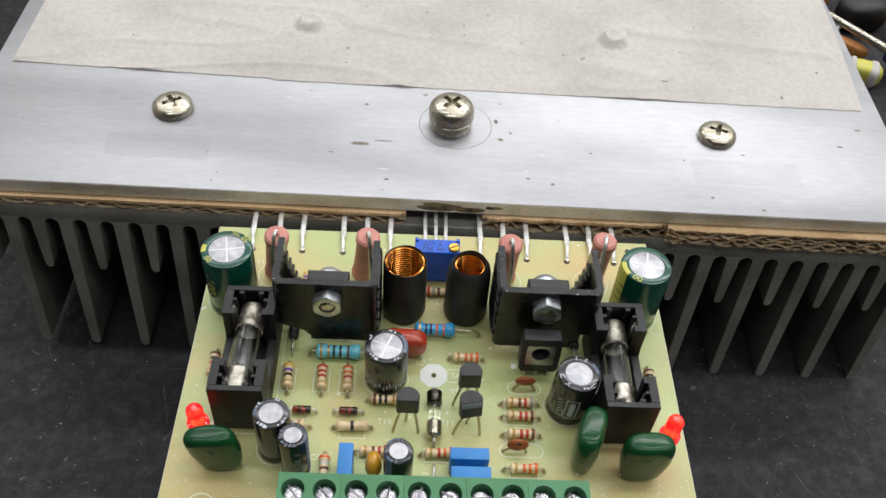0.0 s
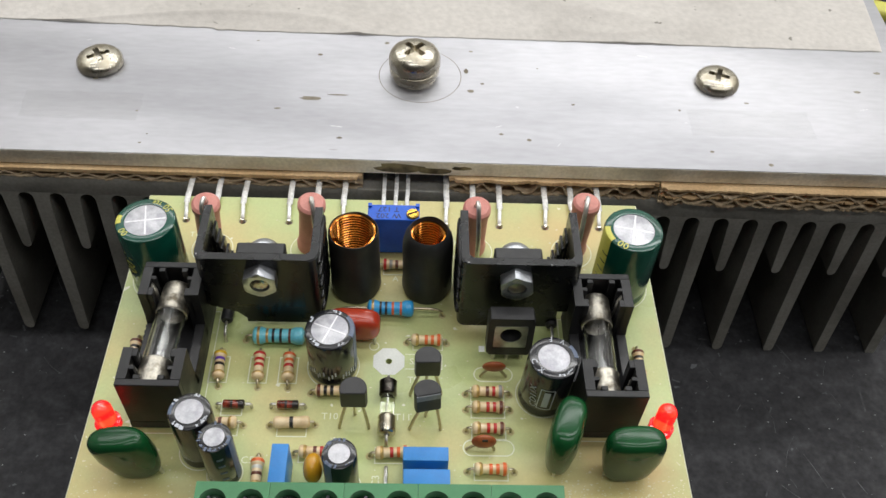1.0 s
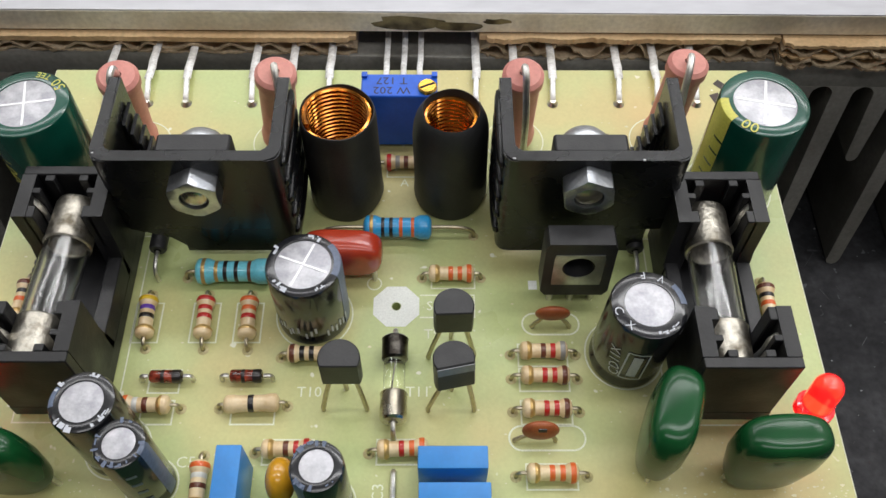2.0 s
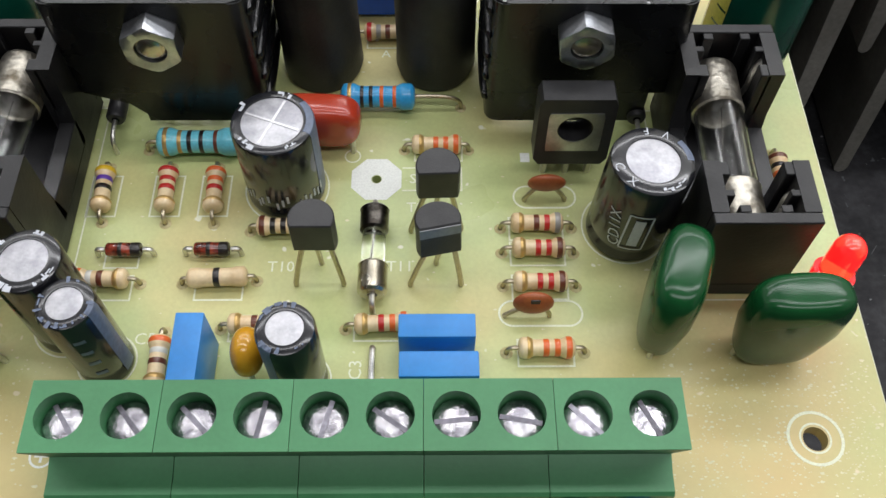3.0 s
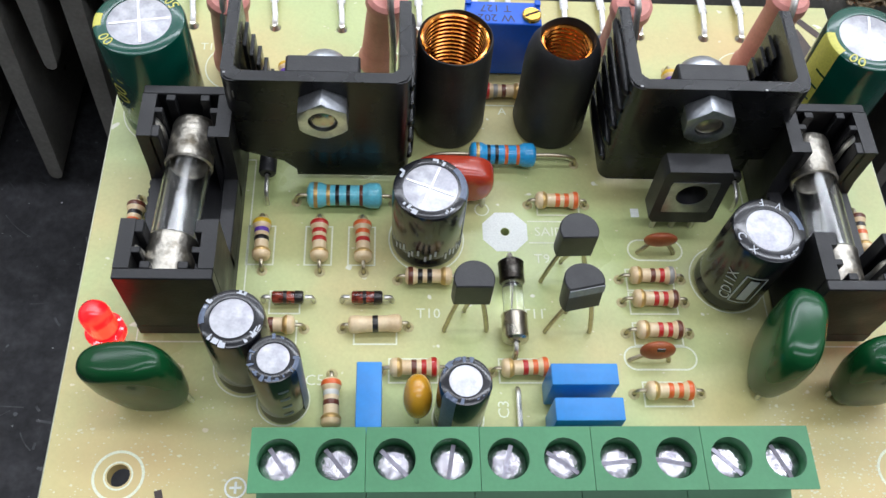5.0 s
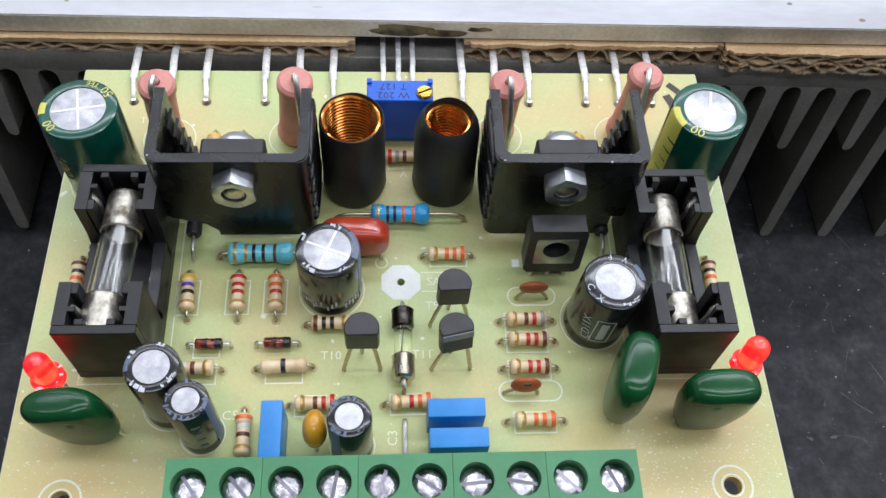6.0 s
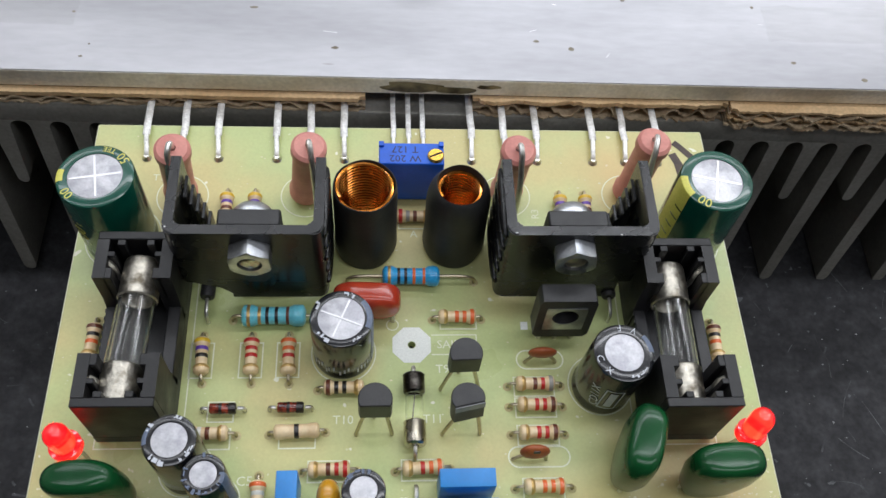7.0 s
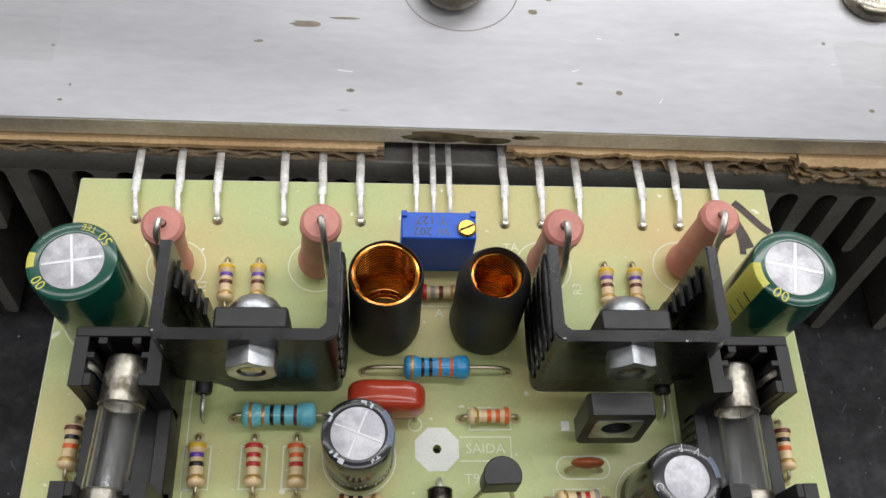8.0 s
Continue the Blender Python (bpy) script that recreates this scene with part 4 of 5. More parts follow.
glass_diode(-27.2, -21.7, -9.2, "small red glass diode with a black band")
glass_diode(-18.6, -13.1, -9.15, "small red glass diode with a black band")

for s in (-1, 1):
    t = thing("power_diode", (27.6 * s, 7.0, 0), 90, "black cylindrical diode half under the bracket", "diode", "black diodes")
    own = lathe(B(), [(0.4, -1.0), (0.85, -0.95), (1.0, -0.7), (1.0, 3.4), (0.85, 3.65), (0.4, 3.7)], 20, axis="x")
    own.transform(pose(0, 0, 2.4))
    part("body", own, BLACK_EPOXY, t)
    part("lead", sweep(B(), [(-1.1, 0, 2.4)] + arc((-1.8, 0, 2.4), (-3.6, 0, 2.4), (-3.6, 0, 1.0), 5) + [(-3.6, 0, -0.8)], 0.26, 8), TIN, t)

t = thing("glass_fuse_link", (0.1, -9.2, 0), 90, "slim glass tube with metal end caps lying on the board", "fuse link")
for x0, x1, m, l in ((-5.6, -2.3, NICKEL, "bright metal end cap"), (1.3, 4.1, SOOT, "sooty metal end cap")):
    own = lathe(B(), [(0.5, x0), (1.2, x0 + 0.05), (1.42, x0 + 0.3), (1.42, x1 - 0.35), (1.48, x1 - 0.2), (1.3, x1)], 24, axis="x")
    own.transform(pose(0, 0, 2.0))
    cap = part("end_cap", own, m, t, l)
own = lathe(B(), [(1.15, -2.5), (1.15, 1.7)], 24, axis="x")
own.transform(pose(0, 0, 2.0))
part("tube", own, GLASS, t, "clear glass tube").visible_shadow = False
part("filament", sweep(B(), [(-2.5, 0.2, 2.0), (1.8, -0.1, 2.1)], 0.06, 6), SOOT, t)
for a, e in ((-5.5, -6.7), (4.0, 5.4)):
    part("lead", sweep(B(), [(a, 0, 2.0)] + arc((a + (e - a) * 0.4, 0, 2.0), (e, 0, 2.0), (e, 0, 0.8), 4) + [(e, 0, -0.8)], 0.3, 8), TIN, t)


def sleeve_patch(r, h, a0, a1, z0=0.8, top=True, n=8):
    """A printed panel on a can's sleeve, reaching over its top rim."""
    prof = [(r + 0.025, z0), (r + 0.025, h - 0.5)] + ([(r - 0.12, h - 0.13), (r - 0.5, h + 0.025), (r * 0.8, h + 0.025)] if top else [])
    bm = B()
    cols = [[bm.verts.new((q * math.cos(a), q * math.sin(a), z)) for q, z in prof] for a in [radians(a0 + (a1 - a0) * i / n) for i in range(n + 1)]]
    for p, q in zip(cols, cols[1:]):
        for i in range(len(prof) - 1):
            bm.faces.new((p[i], q[i], q[i + 1], p[i + 1]))
    return bm


def rim_text(bm, body, size, r, angle, z):
    """Letters laid flat round a can's top rim, feet outwards."""
    own = bmesh.new()
    text_mesh(own, body, size, pose(0, 0, 0))
    for v in own.verts:
        a = radians(angle) + v.co.x / r
        q = r - v.co.y
        v.co = Vector((q * math.cos(a), q * math.sin(a), z))
    return add(bm, own)


def can_capacitor(x, y, r, h, sleeve, ink, stripe, label, lean=(0, 0), top=0.72, cross=True, turn=20.0, group="electrolytic capacitors"):
    t = thing("electrolytic_capacitor", (x, y, 0.3), 0, label, "capacitor", group, tilt=lean)
    part("sleeve", lathe(B(), [(0, 0), (r - 0.25, 0), (r, 0.3), (r, 1.0), (r - 0.18, 1.5), (r - 0.18, 1.7), (r, 2.2), (r, h - 0.5), (r - 0.14, h - 0.15), (r - 0.5, h), (r * top, h), (r * top - 0.05, h - 0.12)], 44), sleeve, t)
    lid = part("can_top", lathe(B(), [(r * top, h - 0.1), (r * top - 0.2, h - 0.06), (0, h - 0.05)], 36), CAN_ALU, t, "bright aluminium top")
    if cross:
        for k in (0, 90):
            own = box(B(), -r * top * 0.93, r * top * 0.93, -0.03 * r, 0.03 * r, h - 0.08, h - 0.02 + k * 0.0002, 0.02, 1)
            own.transform(pose(0, 0, 0, 0, 0, turn + k))
            part("vent_groove", own, CAN_RIDGE, lid, "pressed cross in the top")
    if stripe:
        part("printed_stripe", sleeve_patch(r, h, *stripe), ink, t, "pale printed side stripe")
    for s in (-1, 1):
        part("lead", sweep(B(), [(s * r * 0.4, 0, 0.2), (s * r * 0.4, 0, -1.0)], 0.3, 6), TIN, t)
    return t


def bars(bm, r, spec):
    """Unreadable print on a sleeve as short bars: (angle, z, width, height)."""
    for a, z, w, h in spec:
        pts = [(radians(a) + (i / 4 - 0.5) * w / r) for i in range(5)]
        cols = [[bm.verts.new((r * math.cos(p), r * math.sin(p), z + s * h / 2)) for s in (-1, 1)] for p in pts]
        for p, q in zip(cols, cols[1:]):
            bm.faces.new((p[0], q[0], q[1], p[1]))
    return bm


def rim_bars(bm, r, z, spec):
    for a, w, d in spec:
        pts = [radians(a) + (i / 3 - 0.5) * w / r for i in range(4)]
        cols = [[bm.verts.new((q * math.cos(p), q * math.sin(p), z)) for q in (r - d / 2, r + d / 2)] for p in pts]
        for p, q in zip(cols, cols[1:]):
            bm.faces.new((p[0], q[0], q[1], p[1]))
    return bm


c = can_capacitor(-40.7, 16.9, 4.95, 15.2, GREEN_SLEEVE, YELLOW_INK, None, "tall dark green electrolytic capacitor with yellow print", turn=10, top=0.7)
part("yellow_panel", sleeve_patch(4.95, 15.2, 168, 192), YELLOW_INK, c, "yellow polarity stripe")
part("printed_text", rim_text(rim_text(rim_text(B(), "50", 1.7, 4.2, 40, 15.23), "00", 1.7, 4.2, 222, 15.23), "TEE", 1.1, 4.25, 72, 15.23), YELLOW_INK, c, "yellow printed figures")
part("printed_text", wrap_text(B(), "100V", 3.0, 4.98, -128, 7.6, 90), YELLOW_INK, c, "yellow printed figures")
c = can_capacitor(40.8, 16.9, 5.0, 15.4, GREEN_SLEEVE, YELLOW_INK, None, "tall dark green electrolytic capacitor with yellow print", turn=-12, top=0.7)
part("yellow_panel", sleeve_patch(5.0, 15.4, 172, 212), YELLOW_INK, c, "yellow polarity stripe")
part("printed_text", rim_text(B(), "00", 2.0, 4.25, 236, 15.43), YELLOW_INK, c, "yellow printed figures")
part("printed_text", bars(B(), 5.03, [(196 + 2 * k, 3 + 2.1 * k, 1.6, 0.3) for k in range(5)]), GREEN_SLEEVE, c, "green print on the yellow stripe")

rng = random.Random(4)


def rim_marks(c, r, h, ink=PALE_INK, starts=(60, 130, 215, 290)):
    """Worn print round a can's rim: clusters of short broken strokes."""
    bm = B()
    for s in starts:
        a = s + rng.uniform(-10, 10)
        for g in range(rng.choice((2, 3, 4))):
            a += rng.uniform(9, 13) * 4 / r
            for q in range(rng.choice((1, 2, 2))):
                rim_bars(bm, r * (0.83 + 0.05 * q + rng.uniform(-0.01, 0.03)), h + 0.02 + 0.004 * q, [(a + rng.uniform(-3, 3), rng.choice((0.16, 0.3, 0.62)), rng.choice((0.14, 0.3, 0.55)))])
    part("rim_print", bm, ink, c, "broken pale print round the rim")


c = can_capacitor(-9.2, -1.1, 4.0, 10.6, BLACK_SLEEVE, GREY_INK, (-22, 42), "black electrolytic capacitor with a scored silver top", turn=68, top=0.74)
rim_marks(c, 4.0, 10.6)
part("side_print", bars(B(), 4.03, [(-150 + 9 * k + rng.uniform(-2, 2), 2.2 + 0.5 * (k % 3), 0.25, 1.1) for k in range(9)] + [(-60 + 8 * k, 2.0 + 0.4 * (k % 2), 0.25, 1.2) for k in range(6)]), PALE_INK, c, "pale broken print")
c = can_capacitor(25.2, -6.4, 3.95, 11.6, BLACK_SLEEVE, GREY_INK, (2, 40), "black electrolytic capacitor with a bright top and pale print", lean=(0, 3.0), top=0.64, cross=False)
bm = wrap_text(B(), "CD11X", 1.7, 4.03, -128, 5.2, 100)
part("printed_text", bm, PALE_INK, c, "pale printed series name")
bm = B()
for a, z, w, h in ((-98, 8.0, 2.3, 0.18), (-98, 2.6, 2.3, 0.18), (-98 - 16, 5.3, 0.18, 5.4), (-98 + 16, 5.3, 0.18, 5.4), (-101, 5.3, 0.5, 4.2), (-94, 5.3, 0.5, 4.2)):
    bars(bm, 4.03, [(a, z, w, h)])
part("printed_panel", bm, PALE_INK, c, "pale outlined print panel")
part("printed_text", rim_text(rim_text(rim_text(rim_text(B(), "C", 1.3, 3.35, 195, 11.63), "X", 1.2, 3.35, 228, 11.63), "F", 1.2, 3.35, 95, 11.63), "V", 1.2, 3.35, 62, 11.63), PALE_INK, c, "pale letters on the rim")
rim_marks(c, 3.9, 11.6, starts=(262,))
c = can_capacitor(-28.2, -16.9, 3.15, 12.0, BLACK_SLEEVE, GREY_INK, (150, 192), "black electrolytic capacitor with a grey stripe and silver top", top=0.66, cross=False)
rim_marks(c, 3.15, 12.0)
c = can_capacitor(-24.1, -20.8, 2.5, 11.7, BLACK_SLEEVE, GREY_INK, (-28, 4), "slim black electrolytic capacitor with a grey stripe", top=0.62, cross=False)
rim_marks(c, 2.5, 11.7, GREY_INK)
part("side_print", bars(B(), 2.53, [(-70, 3 + 2 * k, 1.0, 0.5) for k in range(4)]), GREY_INK, c, "grey printed bars")
c = can_capacitor(-6.25, -22.6, 2.55, 10.7, BLACK_SLEEVE, GREY_INK, (212, 246), "small black electrolytic capacitor behind the terminals", top=0.63, cross=False)
rim_marks(c, 2.55, 10.7, GREY_INK)


# ---- coils in heat-shrink tube ----
def coil(x, y, inner, shoulder, label, gap):
    t = thing("coil", (x, y, 0), 0, label, "coil", "coils")
    r, h = 4.35, 15.2
    rim = [(r, h - 4.2), (r - 0.1, h - 2.8), (r - 0.35, h - 1.6), (r - 0.72, h - 0.7), (r - 1.05, h - 0.12), (inner + 0.12, h)] if shoulder else [(r - 0.05, h - 1.6), (r - 0.12, h - 0.5), (r - 0.22, h - 0.05), (inner + 0.08, h)]
    prof = [(inner, 0.2), (r - 0.1, 0.2), (r + 0.1, 1.0), (r, 4.0)] + rim + [(inner, h - 0.3), (inner, 0.4)]
    own = lathe(B(), prof, 44)
    for v in own.verts:
        a = math.atan2(v.co.y, v.co.x)
        k = 1 + 0.012 * math.sin(3 * a + v.co.z * 0.5) + 0.01 * math.sin(5 * a + 1)
        v.co.x, v.co.y = v.co.x * k, v.co.y * k
        if v.co.z > h - 1:
            v.co.z += 0.12 * math.sin(2 * a + x)
    part("heat_shrink_sleeve", own, RUBBER_TUBE, t, "matt black shrink tube")
    turns = 22.6 if shoulder < 0.5 else 21.6
    rad = inner - 0.3
    pts = [(rad * math.cos(2 * math.pi * i / 24), rad * math.sin(2 * math.pi * i / 24), 0.5 + 0.64 * i / 24) for i in range(int(24 * turns) + 1)]
    part("copper_winding", sweep(B(), pts, 0.335, 8), COPPER, t, "shiny enamelled copper wire")
    return t


coil(-6.4, 15.9, 3.95, 0.0, "copper wire coil in an open black shrink tube", 0)
coil(6.2, 16.1, 3.05, 0.9, "copper wire coil in a black shrink tube with rounded rim", 0)


# ---- black brackets with their transistors ----
def bracket(x0, x1, notch, label):
    cx = (x0 + x1) / 2
    t = thing("heatsink_bracket", (cx, 0, 0), 0, label, "bracket", "black brackets")
    w, th, yf, yb, z0, z1 = (x1 - x0) / 2, 1.3, 6.6, 18.2, 1.6, 18.3
    r = 1.6
    outer = [(-w, yb)] + [tuple(p[:2]) for p in arc((-w, yf + r, 0), (-w, yf, 0), (-w + r, yf, 0), 5)] + [tuple(p[:2]) for p in arc((w - r, yf, 0), (w, yf, 0), (w, yf + r, 0), 5)] + [(w, yb)]
    ri = r - th * 0.7
    inner = [(w - th, yb)] + [tuple(p[:2]) for p in arc((w - th, yf + th + ri, 0), (w - th, yf + th, 0), (w - th - ri, yf + th, 0), 5)] + [tuple(p[:2]) for p in arc((-w + th + ri, yf + th, 0), (-w + th, yf + th, 0), (-w + th, yf + th + ri, 0), 5)] + [(-w + th, yb)]
    own = prism(B(), outer + inner, 6.0, z1)
    bmesh.ops.bevel(own, geom=[e for e in own.edges if abs(e.verts[0].co.z - z1) < 1e-4 and abs(e.verts[1].co.z - z1) < 1e-4], offset=0.18, segments=2, affect="EDGES")
    part("channel", own, BLACK_ANODISED, t, "folded black anodised metal")
    cut_x = -w + (6.6 if notch < 0 else 2.6)
    low = [(cut_x, yf)] + outer[7:] + inner[:7] + [(cut_x, yf + th)]
    low = [(x * -notch, y) for x, y in low]
    part("lower_channel", prism(B(), low, z0, 6.02), BLACK_ANODISED, t, "lower part cut away at one corner")
    if notch < 0:
        part("corner_web", prism(B(), [(-w + 1.0, 6.03), (cut_x + 0.05, 6.03), (cut_x + 0.05, 2.6), (cut_x - 1.4, 4.3)], yf + 0.01, yf + th - 0.01, "y"), BLACK_ANODISED, t)
    for s in (-1, 1):
        if s == notch:
            part("side_skirt", box(B(), s * (w - th / 2) - th / 2, s * (w - th / 2) + th / 2, yf + 3.2, yb, 2.5, 6.02, 0.1, 1), BLACK_ANODISED, t)
        for k in range(5 if s == -notch else 0):
            own = pillow(B(), 0.62, 5.4, 1.05, (s * w, 12.6, 4.4 + 3.0 * k), 0.7, 0.8, 16, 10)
            part("outer_ridge", own, BLACK_ANODISED, t)
        for k in range(5 if s == notch else 0):
            part("inner_fin", box(B(), s * (w - th - 0.35 - 0.6 * k) - 0.22, s * (w - th - 0.35 - 0.6 * k) + 0.22, 13.6 - 0.25 * k, 17.0 - 0.55 * k, 3.0, 15.6 - 1.25 * k, 0.06, 1), BLACK_ANODISED, t)
    return t


def bracket_transistor(x, label):
    t = thing("driver_transistor", (x, 8.0, 0), 0, label, "transistor", "transistors on the brackets")
    part("tab", box(B(), -3.8, 3.8, -0.05, 1.2, 3.6, 4.95, 0.1, 1), TIN, t, "metal tab")
    part("body", box(B(), -3.85, 3.85, 0.0, 2.5, 5.0, 18.0, 0.25, 1), BLACK_EPOXY, t)
    for k in (-2.5, 0, 2.5):
        part("lead", sweep(B(), [(k, 1.4, 5.2), (k, 1.4, -1.0)], 0.42, 6), TIN, t)
    return t


def bracket_bolt(x, z, turn):
    t = thing("bolt_and_nut", (x, 0, z), 0, "zinc-plated bolt with a hexagonal nut on the bracket", "bolt", "bolts on the brackets")
    bm, n = B(), 36
    outer, hole = [], []
    for i in range(n):
        a = 2 * math.pi * i / n
        k = 2.55 / math.cos((a - turn + math.pi / 6) % (math.pi / 3) - math.pi / 6)
        c = max(0.0, k - 2.72) * 0.8
        outer.append([bm.verts.new((k * math.cos(a), y, k * math.sin(a))) for y in (6.58, 4.45 + c)] + [bm.verts.new((2.52 * math.cos(a), 4.4, 2.52 * math.sin(a)))])
        hole.append([bm.verts.new((1.55 * math.cos(a), y, 1.55 * math.sin(a))) for y in (4.5, 6.3)])
    for i in range(n):
        a, b, c, d = outer[i], outer[(i + 1) % n], hole[i], hole[(i + 1) % n]
        for p, q in ((0, 1), (1, 2)):
            bm.faces.new((a[p], b[p], b[q], a[q]))
        bm.faces.new((a[2], b[2], d[0], c[0]))
        bm.faces.new((c[0], d[0], d[1], c[1]))
    part("nut", bm, STEEL, t, sharp=30)
    own = lathe(B(), [(0, 4.6), (1.0, 4.6), (1.42, 4.85)] + [(1.5 - 0.14 * (i % 2), 5.1 + 0.25 * i) for i in range(6)] + [(1.5, 10.6), (0, 10.6)], 20, axis="y")
    part("threaded_end", own, NICKEL, t, "bolt end flush in the nut")
    part("bolt_head", lathe(B(), [(0, 10.5), (2.9, 10.5), (3.0, 10.8), (2.85, 11.7), (2.2, 12.6), (1.0, 13.05), (0, 13.1)], 28, axis="y"), STEEL, t, "domed bolt head")
    return t


left_bracket = bracket(-30.8, -11.3, -1, "black folded metal bracket standing over the board")
right_bracket = bracket(11.4, 30.8, 1, "black folded metal bracket standing over the board")
for ob, x, y, z, dx, dz in ((left_bracket, -9.3, 7.6, 18.32, 0.25, 0.05), (left_bracket, -8.6, 6.6, 16.6, 0.12, 1.0), (right_bracket, 4.6, 6.68, 18.33, 0.3, 0.12), (right_bracket, -8.6, 6.9, 18.32, 0.35, 0.05)):
    part("worn_edge", box(B(), x - dx / 2, x + dx / 2, y - 0.1, y + 0.12, z - dz, z + 0.01, 0.02, 1), WORN, ob, "bare metal where the black has worn off")
bracket_transistor(-20.5, "black transistor bolted inside the bracket")
bracket_transistor(20.6, "black transistor bolted inside the bracket")
bracket_bolt(-20.5, 14.3, 0.04)
bracket_bolt(20.4, 14.6, 0.12)


# ---- fuse holders ----
def fuse_holder(x, y, label):
    t = thing("fuse_holder", (x, y, 0), 0, label, "fuse holder", "fuse holders")
    bm = B()
    w, y0, y1, th, zt = 4.75, -11.7, 11.7, 1.2, 12.9
    box(bm, -w, w, y0, y1, 0.4, 2.2)
    box(bm, -w, -w + 1.6, y0 + 6.6, y1 - 6.6, 2.2, 5.4, 0.1, 1)
    box(bm, w - 1.6, w, y0 + 6.6, y1 - 6.6, 2.2, 5.4, 0.1, 1)
    part("base", bm, BLACK_PLASTIC, t, "ribbed black plastic base")
    for s in (-1, 1):
        ye, yi = s * 11.7, s * 5.0
        lo, hi = sorted((ye, ye - s * th))
        part("end_wall", box(B(), -w, w, lo, hi, 2.2, zt, 0.12, 1), BLACK_PLASTIC, t)
        for q in (-1, 1):
            a, b = sorted((q * w, q * (w - th - 0.3)))
            part("side_wall", prism(B(), [(ye - s * th, 2.2), (yi - s * 0.9, 2.2), (yi, 7.2), (yi, zt), (ye - s * th, zt)], a, b, "x"), BLACK_PLASTIC, t)
            a, b = sorted((q * (w - th), q * (w - 2.3)))
            part("clip_rib", box(B(), a, b, min(yi, yi + s * 1.5), max(yi, yi + s * 1.5), 2.2, zt - 0.1, 0.1, 1), BLACK_PLASTIC, t)
            part("clip_rib", box(B(), a, b, min(ye - s * 2.9, ye - s * 3.6), max(ye - s * 2.9, ye - s * 3.6), 2.2, zt - 0.05, 0.08, 1), BLACK_PLASTIC, t)
            a, b = sorted((q * 1.3, q * 2.3))
            lo2, hi2 = sorted((ye - s * th, ye - s * 2.0))
            part("end_rib", box(B(), a, b, lo2, hi2, 2.2, zt - 0.05, 0.08, 1), BLACK_PLASTIC, t)
        for q in (-1, 1):
            pts = [(q * 4.55, s * 7.9, zt - 0.35), (q * 3.9, s * 7.85, zt - 0.2), (q * 3.1, s * 7.7, 11.6), (q * 2.75, s * 7.6, 10.4), (q * 2.8, s * 7.6, 8.4), (q * 2.4, s * 7.6, 6.4)]
            part("spring_clip", sweep(B(), pts, 0.42, 8, 0.35), TIN, t, "bent tinned spring clip")
    for k in range(9):
        part("base_rib", box(B(), -w - 0.12, -w + 0.05, -4.4 + k * 1.05, -3.9 + k * 1.05, 0.6, 5.3), BLACK_PLASTIC, t)
    return t


def glass_fuse(x, y, z, turn, label):
    t = thing("glass_fuse", (x, y, z), 90 + turn, label, "fuse", "glass fuses")
    for s in (-1, 1):
        own = lathe(B(), [(0, s * 10.1), (2.1, s * 10.1), (2.4, s * 9.9), (2.5, s * 9.5), (2.5, s * 5.0), (2.58, s * 4.7), (2.42, s * 4.5)], 32, axis="x")
        part("end_cap", own, CAP_METAL, t, "dull tarnished nickel end cap")
        # A dark disc paints the shade in the cap's dimple.
        own = lathe(B(), [(0, s * 10.13), (0.8, s * 10.13), (0.8, s * 10.0)], 16, axis="x")
        part("cap_dimple", own, RECESS_SHADE, t)
    tube = part("glass_tube", lathe(B(), [(2.38, -4.7), (2.38, 4.7)], 32, axis="x"), GLASS, t, "clear glass tube")
    tube.visible_shadow = False
    bore = part("tube_bore", lathe(B(), [(2.0, 4.7), (2.0, -4.7)], 32, axis="x"), GLASS, t)
    bore.visible_shadow = False
    bore.data.flip_normals()
    part("fuse_wire", sweep(B(), [(-4.8, 0.5, -0.8), (4.8, -0.2, 0.6)], 0.05, 6), SOOT, t, "thin straight fuse wire")
    return t


fuse_holder(-35.0, -1.5, "open black plastic fuse holder with a glass fuse")
fuse_holder(34.6, -2.2, "open black plastic fuse holder with a glass fuse")
glass_fuse(-35.2, -2.2, 8.8, -3.0, "clear glass fuse with nickel caps in its holder")
glass_fuse(33.9, -2.75, 8.3, -1.0, "clear glass fuse with nickel caps in its holder")


# ---- small transistors ----
def small_transistor(x, y, z, turn, legs, label, tilt=0, glint=False):
    t = thing("small_transistor", (x, y, 0), 0, label, "transistor", "small black transistors")
    poly = [(2.1 * math.sin(a), 0.85 + 2.1 * math.cos(a)) for a in [radians(-118 + 236 * i / 22) for i in range(23)]]
    own = prism(B(), poly, 0, 4.1)
    bmesh.ops.bevel(own, geom=[e for e in own.edges if e.verts[0].co.z == e.verts[1].co.z], offset=0.12, segments=1, affect="EDGES")
    own.transform(pose(0, 0, z, tilt, 0, turn))
    part("body", own, BLACK_EPOXY, t)
    # The reflection on the flat face is painted as a pale strip.
    if glint:
        own = box(B(), -1.9, 1.9, -0.28, -0.17, 2.8, 3.95, 0.02, 1)
        own.transform(pose(0, 0, z, tilt, 0, turn))
        part("worn_face", own, FACE_GLINT, t, "pale band painted for the reflection on the flat face")
    for (lx, ly), k in zip(legs, (-1.27, 1.27, 0.0)):
        part("leg", sweep(B(), [(k, 0.7, z + 0.3), (k, 0.7, z - 0.5), (k * 0.4 + (lx - x) * 0.6, 0.7 * 0.4 + (ly - y) * 0.6, z * 0.45), (lx - x, ly - y, 0.5), (lx - x, ly - y, -0.8)], 0.27, 6), LEAD, t)
    return t


